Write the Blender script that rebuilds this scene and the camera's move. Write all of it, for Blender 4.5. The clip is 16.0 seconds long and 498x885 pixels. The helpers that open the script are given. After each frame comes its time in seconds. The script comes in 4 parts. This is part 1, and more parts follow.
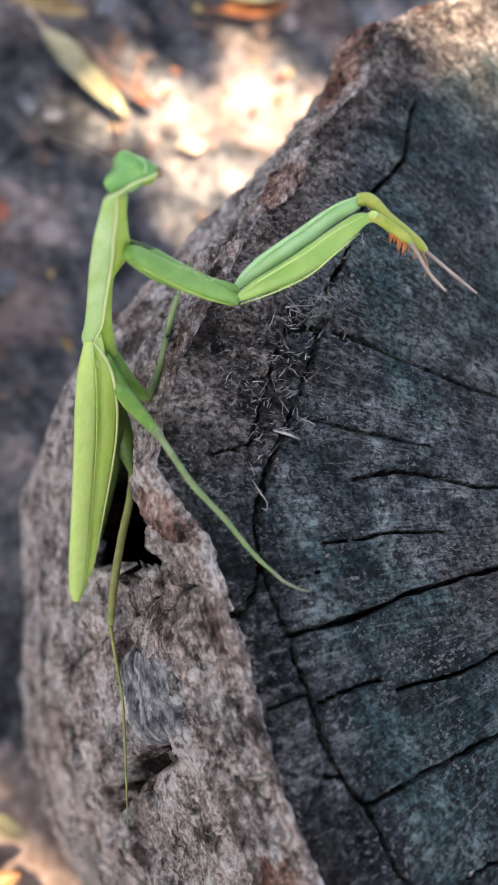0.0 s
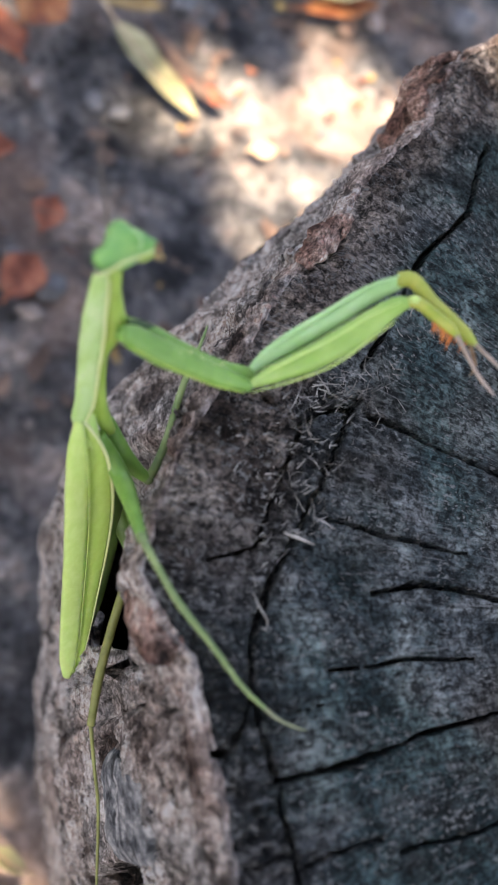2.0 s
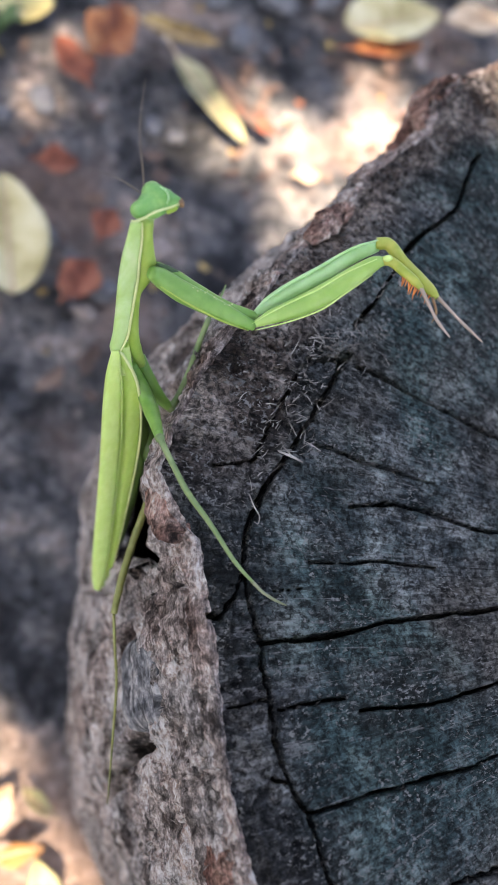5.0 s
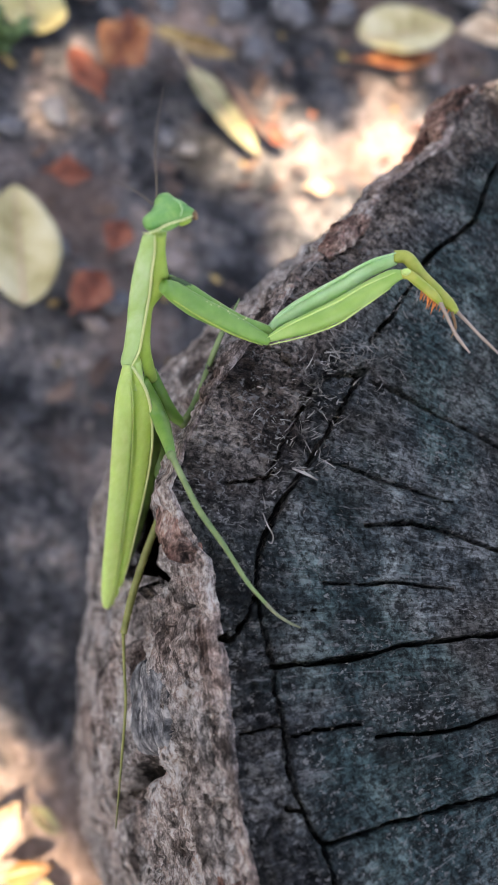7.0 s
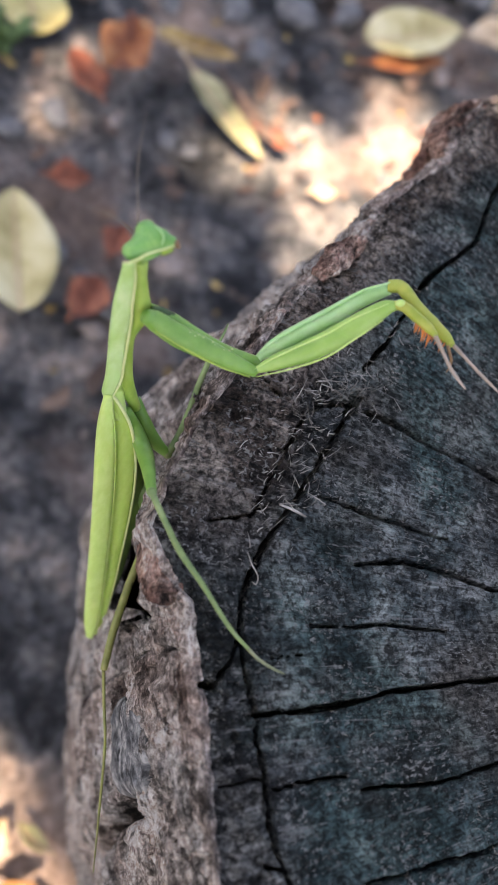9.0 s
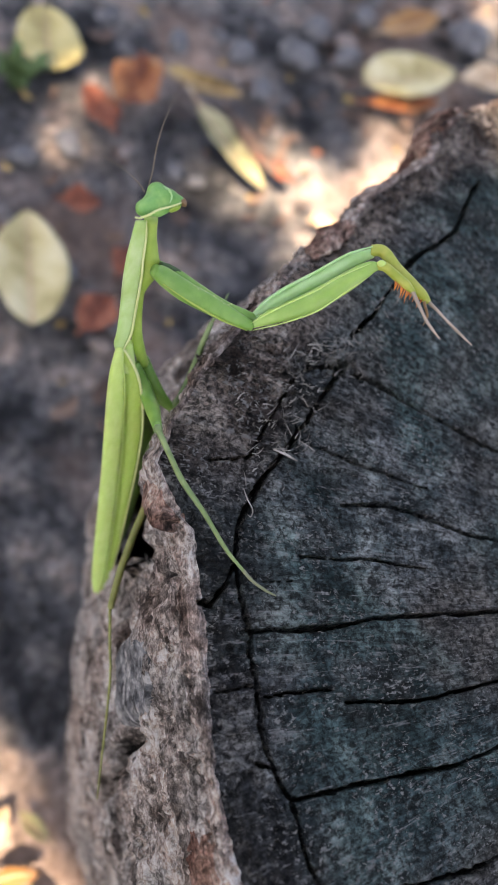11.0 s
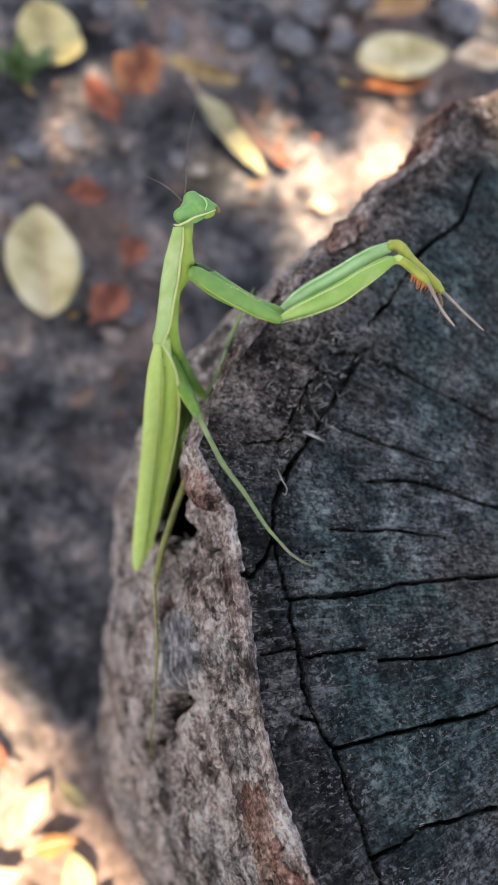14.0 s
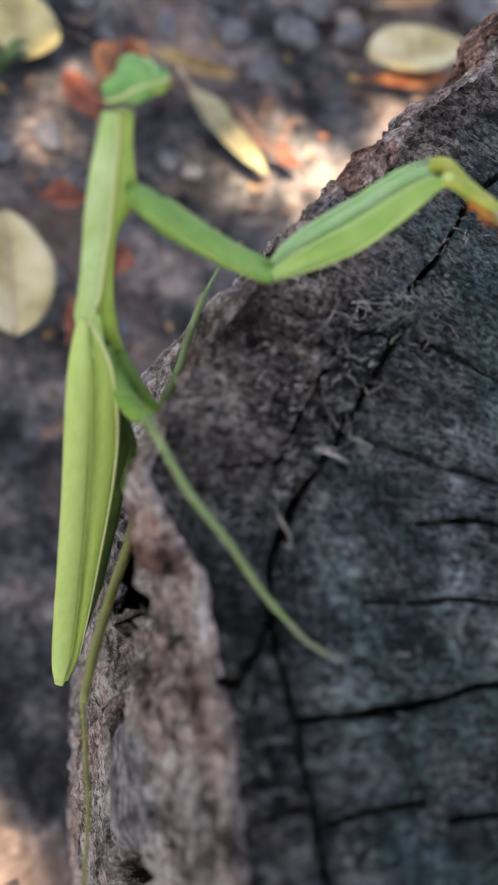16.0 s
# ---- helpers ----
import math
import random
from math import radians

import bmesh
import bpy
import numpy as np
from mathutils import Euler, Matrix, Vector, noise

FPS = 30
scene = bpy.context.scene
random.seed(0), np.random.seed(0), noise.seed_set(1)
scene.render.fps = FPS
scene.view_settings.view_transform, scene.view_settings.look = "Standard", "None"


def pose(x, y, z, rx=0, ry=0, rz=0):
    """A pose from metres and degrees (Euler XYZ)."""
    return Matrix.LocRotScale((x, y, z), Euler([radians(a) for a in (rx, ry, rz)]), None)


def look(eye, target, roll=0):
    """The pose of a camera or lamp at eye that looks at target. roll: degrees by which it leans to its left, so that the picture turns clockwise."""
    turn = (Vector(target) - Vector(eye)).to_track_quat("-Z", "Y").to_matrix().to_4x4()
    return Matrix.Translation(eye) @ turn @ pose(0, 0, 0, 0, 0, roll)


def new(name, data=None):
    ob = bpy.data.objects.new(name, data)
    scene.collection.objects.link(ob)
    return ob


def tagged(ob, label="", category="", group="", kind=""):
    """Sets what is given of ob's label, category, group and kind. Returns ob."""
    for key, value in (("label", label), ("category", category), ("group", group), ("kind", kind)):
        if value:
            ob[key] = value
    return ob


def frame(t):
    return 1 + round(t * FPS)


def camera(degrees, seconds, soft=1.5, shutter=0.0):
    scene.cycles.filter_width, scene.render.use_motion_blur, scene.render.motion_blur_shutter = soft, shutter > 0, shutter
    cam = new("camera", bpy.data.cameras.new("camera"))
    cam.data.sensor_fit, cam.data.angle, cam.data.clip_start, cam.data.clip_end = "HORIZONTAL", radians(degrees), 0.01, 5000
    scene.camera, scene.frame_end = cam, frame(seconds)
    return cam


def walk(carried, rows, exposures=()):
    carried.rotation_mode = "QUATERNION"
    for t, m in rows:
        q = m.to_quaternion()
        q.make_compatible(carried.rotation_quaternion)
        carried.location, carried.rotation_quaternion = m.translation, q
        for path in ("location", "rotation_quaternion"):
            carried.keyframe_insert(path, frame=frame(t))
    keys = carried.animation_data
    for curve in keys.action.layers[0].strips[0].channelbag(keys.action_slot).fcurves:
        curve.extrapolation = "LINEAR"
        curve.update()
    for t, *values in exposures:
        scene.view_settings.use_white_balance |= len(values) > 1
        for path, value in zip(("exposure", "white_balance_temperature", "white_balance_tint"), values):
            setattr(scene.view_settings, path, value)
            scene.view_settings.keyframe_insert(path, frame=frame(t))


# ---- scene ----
cam = camera(30.93, 16.0, soft=1.5)
cam.data.dof.use_dof = True
cam.data.dof.focus_distance = 0.121
cam.data.dof.aperture_fstop = 29.0
PATH = [
    (0, pose(-0.05227, -0.01307, 0.27527, 24.372, -24.601, -11.390)),
    (0.5, pose(-0.05089, -0.01427, 0.27451, 23.509, -23.689, -9.483)),
    (1, pose(-0.04513, -0.00856, 0.28506, 22.165, -23.050, -7.520)),
    (1.5, pose(-0.03916, -0.00538, 0.27756, 21.782, -22.296, -6.752)),
    (2, pose(-0.04008, 0.00310, 0.27032, 21.117, -22.381, -5.306)),
    (2.5, pose(-0.04012, -0.00387, 0.26406, 21.041, -22.491, -3.807)),
    (3, pose(-0.04416, 0.00097, 0.27028, 20.036, -22.151, -2.079)),
    (3.5, pose(-0.04586, -0.01161, 0.28368, 20.499, -21.939, -1.165)),
    (4, pose(-0.03822, -0.02052, 0.28882, 22.037, -20.541, -1.419)),
    (4.2, pose(-0.04161, -0.01830, 0.28663, 22.112, -20.504, -1.598)),
    (6.3, pose(-0.04218, -0.01812, 0.28821, 22.611, -20.443, -1.338)),
    (6.5, pose(-0.04339, -0.01814, 0.28731, 22.737, -20.131, -1.217)),
    (7, pose(-0.04142, -0.01630, 0.28477, 22.654, -19.987, -1.064)),
    (7.5, pose(-0.03769, -0.01367, 0.28419, 22.676, -19.739, -1.026)),
    (8, pose(-0.03619, -0.01184, 0.28333, 22.537, -19.740, -0.760)),
    (8.5, pose(-0.03775, -0.01053, 0.28390, 22.387, -19.862, -0.617)),
    (9, pose(-0.03807, -0.00989, 0.28306, 22.131, -19.957, -0.217)),
    (9.2, pose(-0.03858, -0.00881, 0.28506, 21.954, -20.104, -0.279)),
    (11.3, pose(-0.03919, -0.03202, 0.28849, 25.292, -20.033, 0.403)),
    (11.5, pose(-0.03894, -0.03401, 0.28583, 25.221, -19.959, -0.137)),
    (12, pose(-0.03188, -0.02442, 0.28439, 24.255, -18.895, -0.525)),
    (12.5, pose(-0.02865, -0.02456, 0.28780, 25.947, -18.743, -1.318)),
    (13, pose(-0.03836, -0.03159, 0.29063, 25.985, -18.978, -1.613)),
    (13.5, pose(-0.04348, -0.03308, 0.29595, 25.799, -18.479, -1.651)),
    (14, pose(-0.04736, -0.03125, 0.29633, 24.425, -19.303, -1.521)),
    (14.1, pose(-0.04380, -0.02934, 0.28952, 25.095, -18.783, -1.615)),
    (14.2, pose(-0.03802, -0.01824, 0.26287, 26.604, -20.226, -3.220)),
    (14.5, pose(-0.03096, -0.00960, 0.24752, 23.893, -18.433, -0.771)),
    (15, pose(-0.02773, -0.00450, 0.24573, 26.547, -17.201, -0.592)),
    (15.5, pose(-0.02906, -0.00865, 0.25431, 28.232, -19.200, -2.372)),
    (16, pose(-0.02866, -0.01281, 0.25419, 27.200, -17.970, -2.201)),
]
EXPOSURES = [(0.0, 2.66, 7900, 17.0), (2.0, 2.6, 7900, 17.0), (3.0, 2.28, 7900, 17.5), (3.5, 2.45, 7800, 17.5), (4.0, 2.66, 7600, 17.0), (7.0, 2.56, 8000, 17.5), (11.5, 2.48, 8200, 18.0), (12.0, 2.4, 8000, 18.0), (12.5, 2.78, 7900, 17.5), (13.0, 2.82, 8000, 18.0), (14.0, 2.5, 8200, 17.5), (15.0, 2.52, 7500, 15.5), (15.5, 2.36, 7700, 16.5), (16.0, 2.36, 8200, 18.5)]
walk(cam, PATH, EXPOSURES)

# ---- light: open shade under an unseen added tree, sun through gaps cut in its crown ----
SUN_ELEVATION, SUN_AZIMUTH = radians(66), radians(236)      # azimuth counted from +x towards +y
SUN_WAY = Vector((math.cos(SUN_ELEVATION) * math.cos(SUN_AZIMUTH), math.cos(SUN_ELEVATION) * math.sin(SUN_AZIMUTH), math.sin(SUN_ELEVATION)))
world = bpy.data.worlds.new("world")
scene.world = world
world.use_nodes = True
wn = world.node_tree.nodes
sky = wn.new("ShaderNodeTexSky")
sky.sky_type, sky.sun_disc = "NISHITA", False
sky.sun_elevation, sky.sun_rotation = SUN_ELEVATION, radians(90) - SUN_AZIMUTH
sky.air_density, sky.dust_density, sky.ozone_density = 1.0, 2.5, 1.0
world.node_tree.links.new(sky.outputs[0], wn["Background"].inputs[0])
wn["Background"].inputs[1].default_value = 0.09
sun = new("sun", bpy.data.lights.new("sun", "SUN"))
sun.data.energy, sun.data.angle, sun.data.color = 4.1, radians(0.55), (1.0, 0.9, 0.76)
sun.matrix_world = look(SUN_WAY * 3, (0, 0, 0))


# ---- materials ----
def material(name):
    m = bpy.data.materials.new(name)
    m.use_nodes = True
    t = m.node_tree
    return m, t, t.nodes["Principled BSDF"]


def add(t, kind, **values):
    n = t.nodes.new("ShaderNode" + kind)
    for key, value in values.items():
        n.inputs[key].default_value = value
    return n


def ramp(t, source, stops):
    n = t.nodes.new("ShaderNodeValToRGB")
    e = n.color_ramp.elements
    while len(e) < len(stops):
        e.new(0.5)
    for k, (place, colour) in zip(e, stops):
        k.position, k.color = place, (*colour, 1) if not isinstance(colour, float) else (colour, colour, colour, 1)
    t.links.new(source, n.inputs[0])
    return n.outputs[0]


def noise_of(t, vector, scale, detail=6.0, rough=0.6, distortion=0.0):
    n = add(t, "TexNoise", Scale=scale, Detail=detail, Roughness=rough, Distortion=distortion)
    t.links.new(vector, n.inputs["Vector"])
    return n.outputs[0]


def stretched(t, vector, scale):
    n = add(t, "Mapping", Scale=scale)
    t.links.new(vector, n.inputs["Vector"])
    return n.outputs[0]


def mixed(t, kind, factor, a, b):
    n = t.nodes.new("ShaderNodeMix")
    n.data_type, n.blend_type = "RGBA", kind
    for value, socket in ((factor, n.inputs[0]), (a, n.inputs[6]), (b, n.inputs[7])):
        if isinstance(value, (int, float)):
            socket.default_value = value
        elif isinstance(value, tuple):
            socket.default_value = (*value, 1)
        else:
            t.links.new(value, socket)
    return n.outputs[2]


def bump(t, shader, height, strength, distance):
    n = add(t, "Bump", Strength=strength, Distance=distance)
    t.links.new(height, n.inputs["Height"])
    t.links.new(n.outputs[0], shader.inputs["Normal"])


def spot(t):
    return t.nodes.new("ShaderNodeTexCoord").outputs["Object"]


def polar(t, vector):
    """Angle, radius and height round the object's own axis, in even units."""
    s = t.nodes.new("ShaderNodeSeparateXYZ")
    t.links.new(vector, s.inputs[0])
    a = t.nodes.new("ShaderNodeMath")
    a.operation = "ARCTAN2"
    t.links.new(s.outputs[1], a.inputs[0])
    mx = t.nodes.new("ShaderNodeMath")
    mx.operation, mx.inputs[1].default_value = "MULTIPLY", -1.0
    t.links.new(s.outputs[0], mx.inputs[0])
    t.links.new(mx.outputs[0], a.inputs[1])
    r = t.nodes.new("ShaderNodeVectorMath")
    r.operation = "LENGTH"
    flat = t.nodes.new("ShaderNodeCombineXYZ")
    t.links.new(s.outputs[0], flat.inputs[0])
    t.links.new(s.outputs[1], flat.inputs[1])
    t.links.new(flat.outputs[0], r.inputs[0])
    c = t.nodes.new("ShaderNodeCombineXYZ")
    scaled = t.nodes.new("ShaderNodeMath")
    scaled.operation, scaled.inputs[1].default_value = "MULTIPLY", 0.11
    t.links.new(a.outputs[0], scaled.inputs[0])
    t.links.new(scaled.outputs[0], c.inputs[0])
    t.links.new(r.outputs["Value"], c.inputs[1])
    t.links.new(s.outputs[2], c.inputs[2])
    return c.outputs[0]


def make_wood():
    m, t, b = material("weathered_end_grain")
    v = spot(t)
    p = polar(t, v)
    blotch = noise_of(t, v, 130, 8, 0.68, 0.2)
    base = ramp(t, blotch, [(0.37, (0.009, 0.014, 0.016)), (0.46, (0.036, 0.046, 0.051)), (0.55, (0.100, 0.114, 0.118)), (0.64, (0.25, 0.262, 0.26))])
    brown = ramp(t, noise_of(t, v, 55, 5, 0.65), [(0.44, 0.0), (0.58, 0.8)])
    base = mixed(t, "MIX", brown, base, ramp(t, blotch, [(0.38, (0.026, 0.023, 0.021)), (0.60, (0.13, 0.116, 0.102))]))
    teal = ramp(t, noise_of(t, v, 33, 3, 0.6, 0.5), [(0.44, 0.0), (0.57, 0.68)])
    base = mixed(t, "MIX", teal, base, ramp(t, blotch, [(0.36, (0.008, 0.026, 0.028)), (0.52, (0.030, 0.074, 0.075)), (0.64, (0.10, 0.175, 0.165))]))
    parts = t.nodes.new("ShaderNodeSeparateXYZ")
    t.links.new(p, parts.inputs[0])
    wobble = add(t, "Mix")
    t.links.new(parts.outputs[1], wobble.inputs[2])
    t.links.new(noise_of(t, v, 90, 4, 0.6), wobble.inputs[3])
    wobble.inputs[0].default_value = 0.012
    outer = ramp(t, wobble.outputs[0], [(0.1030, 0.0), (0.107, 0.8)])
    base = mixed(t, "MIX", outer, base, ramp(t, blotch, [(0.40, (0.010, 0.010, 0.012)), (0.54, (0.034, 0.034, 0.036)), (0.64, (0.15, 0.145, 0.14))]))
    whole = t.nodes.new("ShaderNodeSeparateXYZ")
    t.links.new(v, whole.inputs[0])
    bare = mixed(t, "MULTIPLY", 1.0, ramp(t, wobble.outputs[0], [(0.1005, 0.0), (0.106, 0.85)]), ramp(t, whole.outputs[1], [(0.006, 0.0), (0.02, 1.0)]))
    base = mixed(t, "MIX", bare, base, ramp(t, blotch, [(0.38, (0.035, 0.025, 0.021)), (0.48, (0.14, 0.108, 0.092)), (0.62, (0.36, 0.30, 0.26))]))
    fine = noise_of(t, v, 1000, 5, 0.75, 0.5)
    base = mixed(t, "OVERLAY", 0.85, base, ramp(t, fine, [(0.41, 0.03), (0.59, 0.97)]))
    thread = noise_of(t, stretched(t, p, (1700, 230, 300)), 1.0, 5, 0.65, 0.4)
    base = mixed(t, "OVERLAY", 0.38, base, ramp(t, thread, [(0.41, 0.06), (0.59, 0.94)]))
    fleck = ramp(t, noise_of(t, stretched(t, p, (1500, 1100, 1000)), 1.0, 3, 0.7, 0.3), [(0.55, 0.0), (0.62, 1.0)])
    patch = ramp(t, noise_of(t, v, 150, 5, 0.65), [(0.44, 0.0), (0.58, 0.8)])
    base = mixed(t, "MIX", mixed(t, "MULTIPLY", 1.0, fleck, patch), base, (0.34, 0.34, 0.33))
    hollows = ramp(t, noise_of(t, stretched(t, p, (520, 340, 400)), 1.0, 7, 0.75, 0.3), [(0.40, 0.12), (0.48, 1.0)])
    base = mixed(t, "MULTIPLY", 0.75, base, hollows)
    saw = ramp(t, noise_of(t, stretched(t, p, (190, 14, 60)), 1.0, 5, 0.55, 0.3), [(0.484, 0.0), (0.496, 0.8), (0.502, 0.8), (0.512, 0.0)])
    broken = ramp(t, noise_of(t, v, 620, 4, 0.7), [(0.48, 0.0), (0.6, 0.75)])
    base = mixed(t, "MIX", mixed(t, "MULTIPLY", 1.0, saw, broken), base, (0.30, 0.30, 0.30))
    t.links.new(base, b.inputs["Base Color"])
    b.inputs["Roughness"].default_value = 0.75
    b.inputs["Specular IOR Level"].default_value = 0.15
    relief = mixed(t, "MIX", 0.5, mixed(t, "MIX", 0.75, thread, noise_of(t, v, 640, 6, 0.72)), noise_of(t, stretched(t, p, (1000, 700, 800)), 1.0, 5, 0.75, 0.6))
    bump(t, b, relief, 1.0, 0.0046)
    return m


def make_bark(name, deep, middle, light, pale, greyness, redness):
    m, t, b = material(name)
    v = spot(t)
    p = polar(t, v)
    blotch = noise_of(t, v, 110, 9, 0.7, 0.05)
    base = ramp(t, blotch, [(0.38, deep), (0.47, middle), (0.55, light), (0.64, pale)])
    grey = ramp(t, noise_of(t, v, 70, 4, 0.6), [(0.47, 0.0), (0.54, greyness)])
    base = mixed(t, "MIX", grey, base, ramp(t, blotch, [(0.38, (0.05, 0.052, 0.055)), (0.62, (0.36, 0.36, 0.355))]))
    red = ramp(t, noise_of(t, stretched(t, v, (60, 60, 60)), 1.0, 4, 0.6), [(0.52, 0.0), (0.64, redness)])
    base = mixed(t, "MIX", red, base, ramp(t, blotch, [(0.38, (0.07, 0.03, 0.022)), (0.62, (0.34, 0.20, 0.15))]))
    fine = noise_of(t, v, 900, 5, 0.75)
    base = mixed(t, "OVERLAY", 0.6, base, ramp(t, fine, [(0.4, 0.1), (0.6, 0.9)]))
    streak = noise_of(t, stretched(t, p, (200, 760, 800)), 1.0, 6, 0.75, 0.2)
    base = mixed(t, "OVERLAY", 0.55, base, ramp(t, streak, [(0.4, 0.1), (0.6, 0.9)]))
    # Pits of the relief, also darkened in the colour as their shade.
    pit = ramp(t, noise_of(t, stretched(t, p, (170, 240, 330)), 1.0, 6, 0.72, 0.2), [(0.38, 0.05), (0.45, 1.0)])
    base = mixed(t, "MULTIPLY", 0.8, base, pit)
    thread = noise_of(t, stretched(t, p, (560, 2400, 2500)), 1.0, 5, 0.7, 0.2)
    base = mixed(t, "OVERLAY", 0.55, base, ramp(t, thread, [(0.38, 0.08), (0.62, 0.92)]))
    t.links.new(base, b.inputs["Base Color"])
    b.inputs["Roughness"].default_value = 0.85
    b.inputs["Specular IOR Level"].default_value = 0.2
    relief = mixed(t, "MIX", 0.6, mixed(t, "MIX", 0.5, streak, pit), mixed(t, "MIX", 0.5, thread, noise_of(t, v, 900, 7, 0.8)))
    bump(t, b, relief, 1.0, 0.0036)
    return m


def make_plain(name, colours, scale, rough, relief=0.3, depth=0.0002, stretch=(1, 1, 1), sub=0.0, specular=0.4):
    m, t, b = material(name)
    v = stretched(t, spot(t), stretch)
    n = noise_of(t, v, scale, 5, 0.6, 0.3)
    step = 0.26 / max(1, len(colours) - 1)
    t.links.new(ramp(t, n, [(0.37 + k * step, c) for k, c in enumerate(colours)]), b.inputs["Base Color"])
    b.inputs["Roughness"].default_value = rough
    b.inputs["Specular IOR Level"].default_value = specular
    if sub:
        b.inputs["Subsurface Weight"].default_value = sub
        b.inputs["Subsurface Radius"].default_value = (0.6, 1.0, 0.25)
        b.inputs["Subsurface Scale"].default_value = 0.0012
    bump(t, b, noise_of(t, v, scale * 5, 5, 0.65), relief, depth)
    return m


def make_ground():
    m, t, b = material("dark_soil")
    v = spot(t)
    base = ramp(t, noise_of(t, v, 28, 8, 0.68), [(0.39, (0.028, 0.030, 0.034)), (0.47, (0.092, 0.094, 0.10)), (0.55, (0.195, 0.184, 0.18)), (0.63, (0.41, 0.325, 0.28))])
    grit = ramp(t, noise_of(t, v, 260, 4, 0.7), [(0.35, 0.25), (0.7, 0.8)])
    base = mixed(t, "OVERLAY", 0.7, base, grit)
    pale = ramp(t, noise_of(t, v, 9, 4, 0.6), [(0.5, 0.0), (0.66, 0.8)])
    base = mixed(t, "MIX", pale, base, (0.42, 0.295, 0.24))
    base = mixed(t, "OVERLAY", 0.5, base, grit)
    t.links.new(base, b.inputs["Base Color"])
    b.inputs["Roughness"].default_value = 0.92
    b.inputs["Specular IOR Level"].default_value = 0.2
    bump(t, b, noise_of(t, v, 240, 7, 0.7), 1.0, 0.003)
    return m


WOOD, SOIL = make_wood(), make_ground()
BARK = make_bark("grey_brown_bark", (0.10, 0.078, 0.068), (0.47, 0.41, 0.375), (0.66, 0.59, 0.55), (0.80, 0.75, 0.71), 0.55, 0.4)
RIM = make_bark("pale_rim_bark", (0.07, 0.042, 0.034), (0.31, 0.235, 0.205), (0.48, 0.40, 0.36), (0.66, 0.59, 0.54), 0.3, 0.6)
CAMBIUM = make_bark("torn_inner_bark", (0.07, 0.030, 0.024), (0.28, 0.145, 0.112), (0.44, 0.275, 0.22), (0.60, 0.46, 0.39), 0.05, 0.6)
# Near-black bark colour that stands in for shade inside the hollows.
HOLLOW_SHADE = make_bark("hollow_shade", (0.006, 0.005, 0.004), (0.022, 0.017, 0.014), (0.05, 0.038, 0.03), (0.10, 0.08, 0.065), 0.0, 0.1)
FIBRE = make_plain("pale_wood_fibre", [(0.10, 0.09, 0.08), (0.23, 0.213, 0.193), (0.45, 0.42, 0.39)], 300, 0.8)
FLAKE = make_plain("blue_grey_bark_flake", [(0.03, 0.033, 0.037), (0.09, 0.096, 0.105), (0.18, 0.187, 0.195), (0.36, 0.36, 0.36)], 420, 0.9, 0.8, 0.0004, (1, 1, 1), 0.0, 0.15)
WING = make_plain("wing_green", [(0.32, 0.485, 0.10), (0.34, 0.505, 0.115), (0.365, 0.53, 0.13)], 150, 0.38, 0.1, 0.0001, (9, 9, 0.12), 0.3)
WING_PALE = make_plain("wing_edge_green", [(0.42, 0.595, 0.175), (0.44, 0.615, 0.195), (0.47, 0.64, 0.22)], 150, 0.38, 0.1, 0.0001, (9, 9, 0.12), 0.3)
EDGE = make_plain("cream_edge", [(0.50, 0.57, 0.25), (0.60, 0.66, 0.35)], 300, 0.45)
PRONOTUM = make_plain("pale_green_shield", [(0.32, 0.49, 0.17), (0.38, 0.55, 0.24), (0.46, 0.61, 0.32)], 220, 0.42, 0.12, 0.0001, (1, 1, 0.5), 0.25)
# Body green darkened to stand for shade under the wings.
SHADED_GREEN = make_plain("shaded_green", [(0.06, 0.115, 0.028), (0.085, 0.16, 0.036), (0.12, 0.20, 0.05)], 220, 0.45, 0.3, 0.0001, (1, 1, 1), 0.2)
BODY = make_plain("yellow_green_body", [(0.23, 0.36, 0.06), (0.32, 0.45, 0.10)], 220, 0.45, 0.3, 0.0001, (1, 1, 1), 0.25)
ARM = make_plain("leaf_green_arm", [(0.125, 0.28, 0.055), (0.15, 0.315, 0.065), (0.18, 0.35, 0.08)], 260, 0.36, 0.12, 0.0001, (1, 1, 1), 0.25)
ARM_PALE = make_plain("bright_green_femur", [(0.24, 0.42, 0.10), (0.27, 0.45, 0.115), (0.31, 0.49, 0.14)], 260, 0.36, 0.12, 0.0001, (1, 1, 1), 0.25)
FEMUR_FAR = make_plain("bluish_green_femur", [(0.30, 0.54, 0.23), (0.34, 0.58, 0.28), (0.39, 0.62, 0.33)], 260, 0.36, 0.12, 0.0001, (1, 1, 1), 0.25)
SHANK = make_plain("yellow_green_shank", [(0.26, 0.34, 0.05), (0.4, 0.42, 0.09)], 300, 0.45, 0.3, 0.0001, (1, 1, 1), 0.2)
LEG = make_plain("dull_green_leg", [(0.10, 0.165, 0.065), (0.15, 0.22, 0.085), (0.21, 0.28, 0.12)], 260, 0.5, 0.3, 0.0001, (1, 1, 1), 0.15)
OLIVE = make_plain("olive_leg", [(0.13, 0.14, 0.04), (0.19, 0.20, 0.06), (0.25, 0.26, 0.09)], 260, 0.5, 0.3, 0.0001, (1, 1, 1), 0.1)
LEG_TIP = make_plain("greyish_leg_tip", [(0.16, 0.18, 0.10), (0.24, 0.25, 0.15)], 300, 0.5)
# Blackish green that stands for shade in the gap between the coxae.
GAP_SHADE = make_plain("gap_shade_green", [(0.012, 0.04, 0.012), (0.03, 0.075, 0.02)], 260, 0.5)
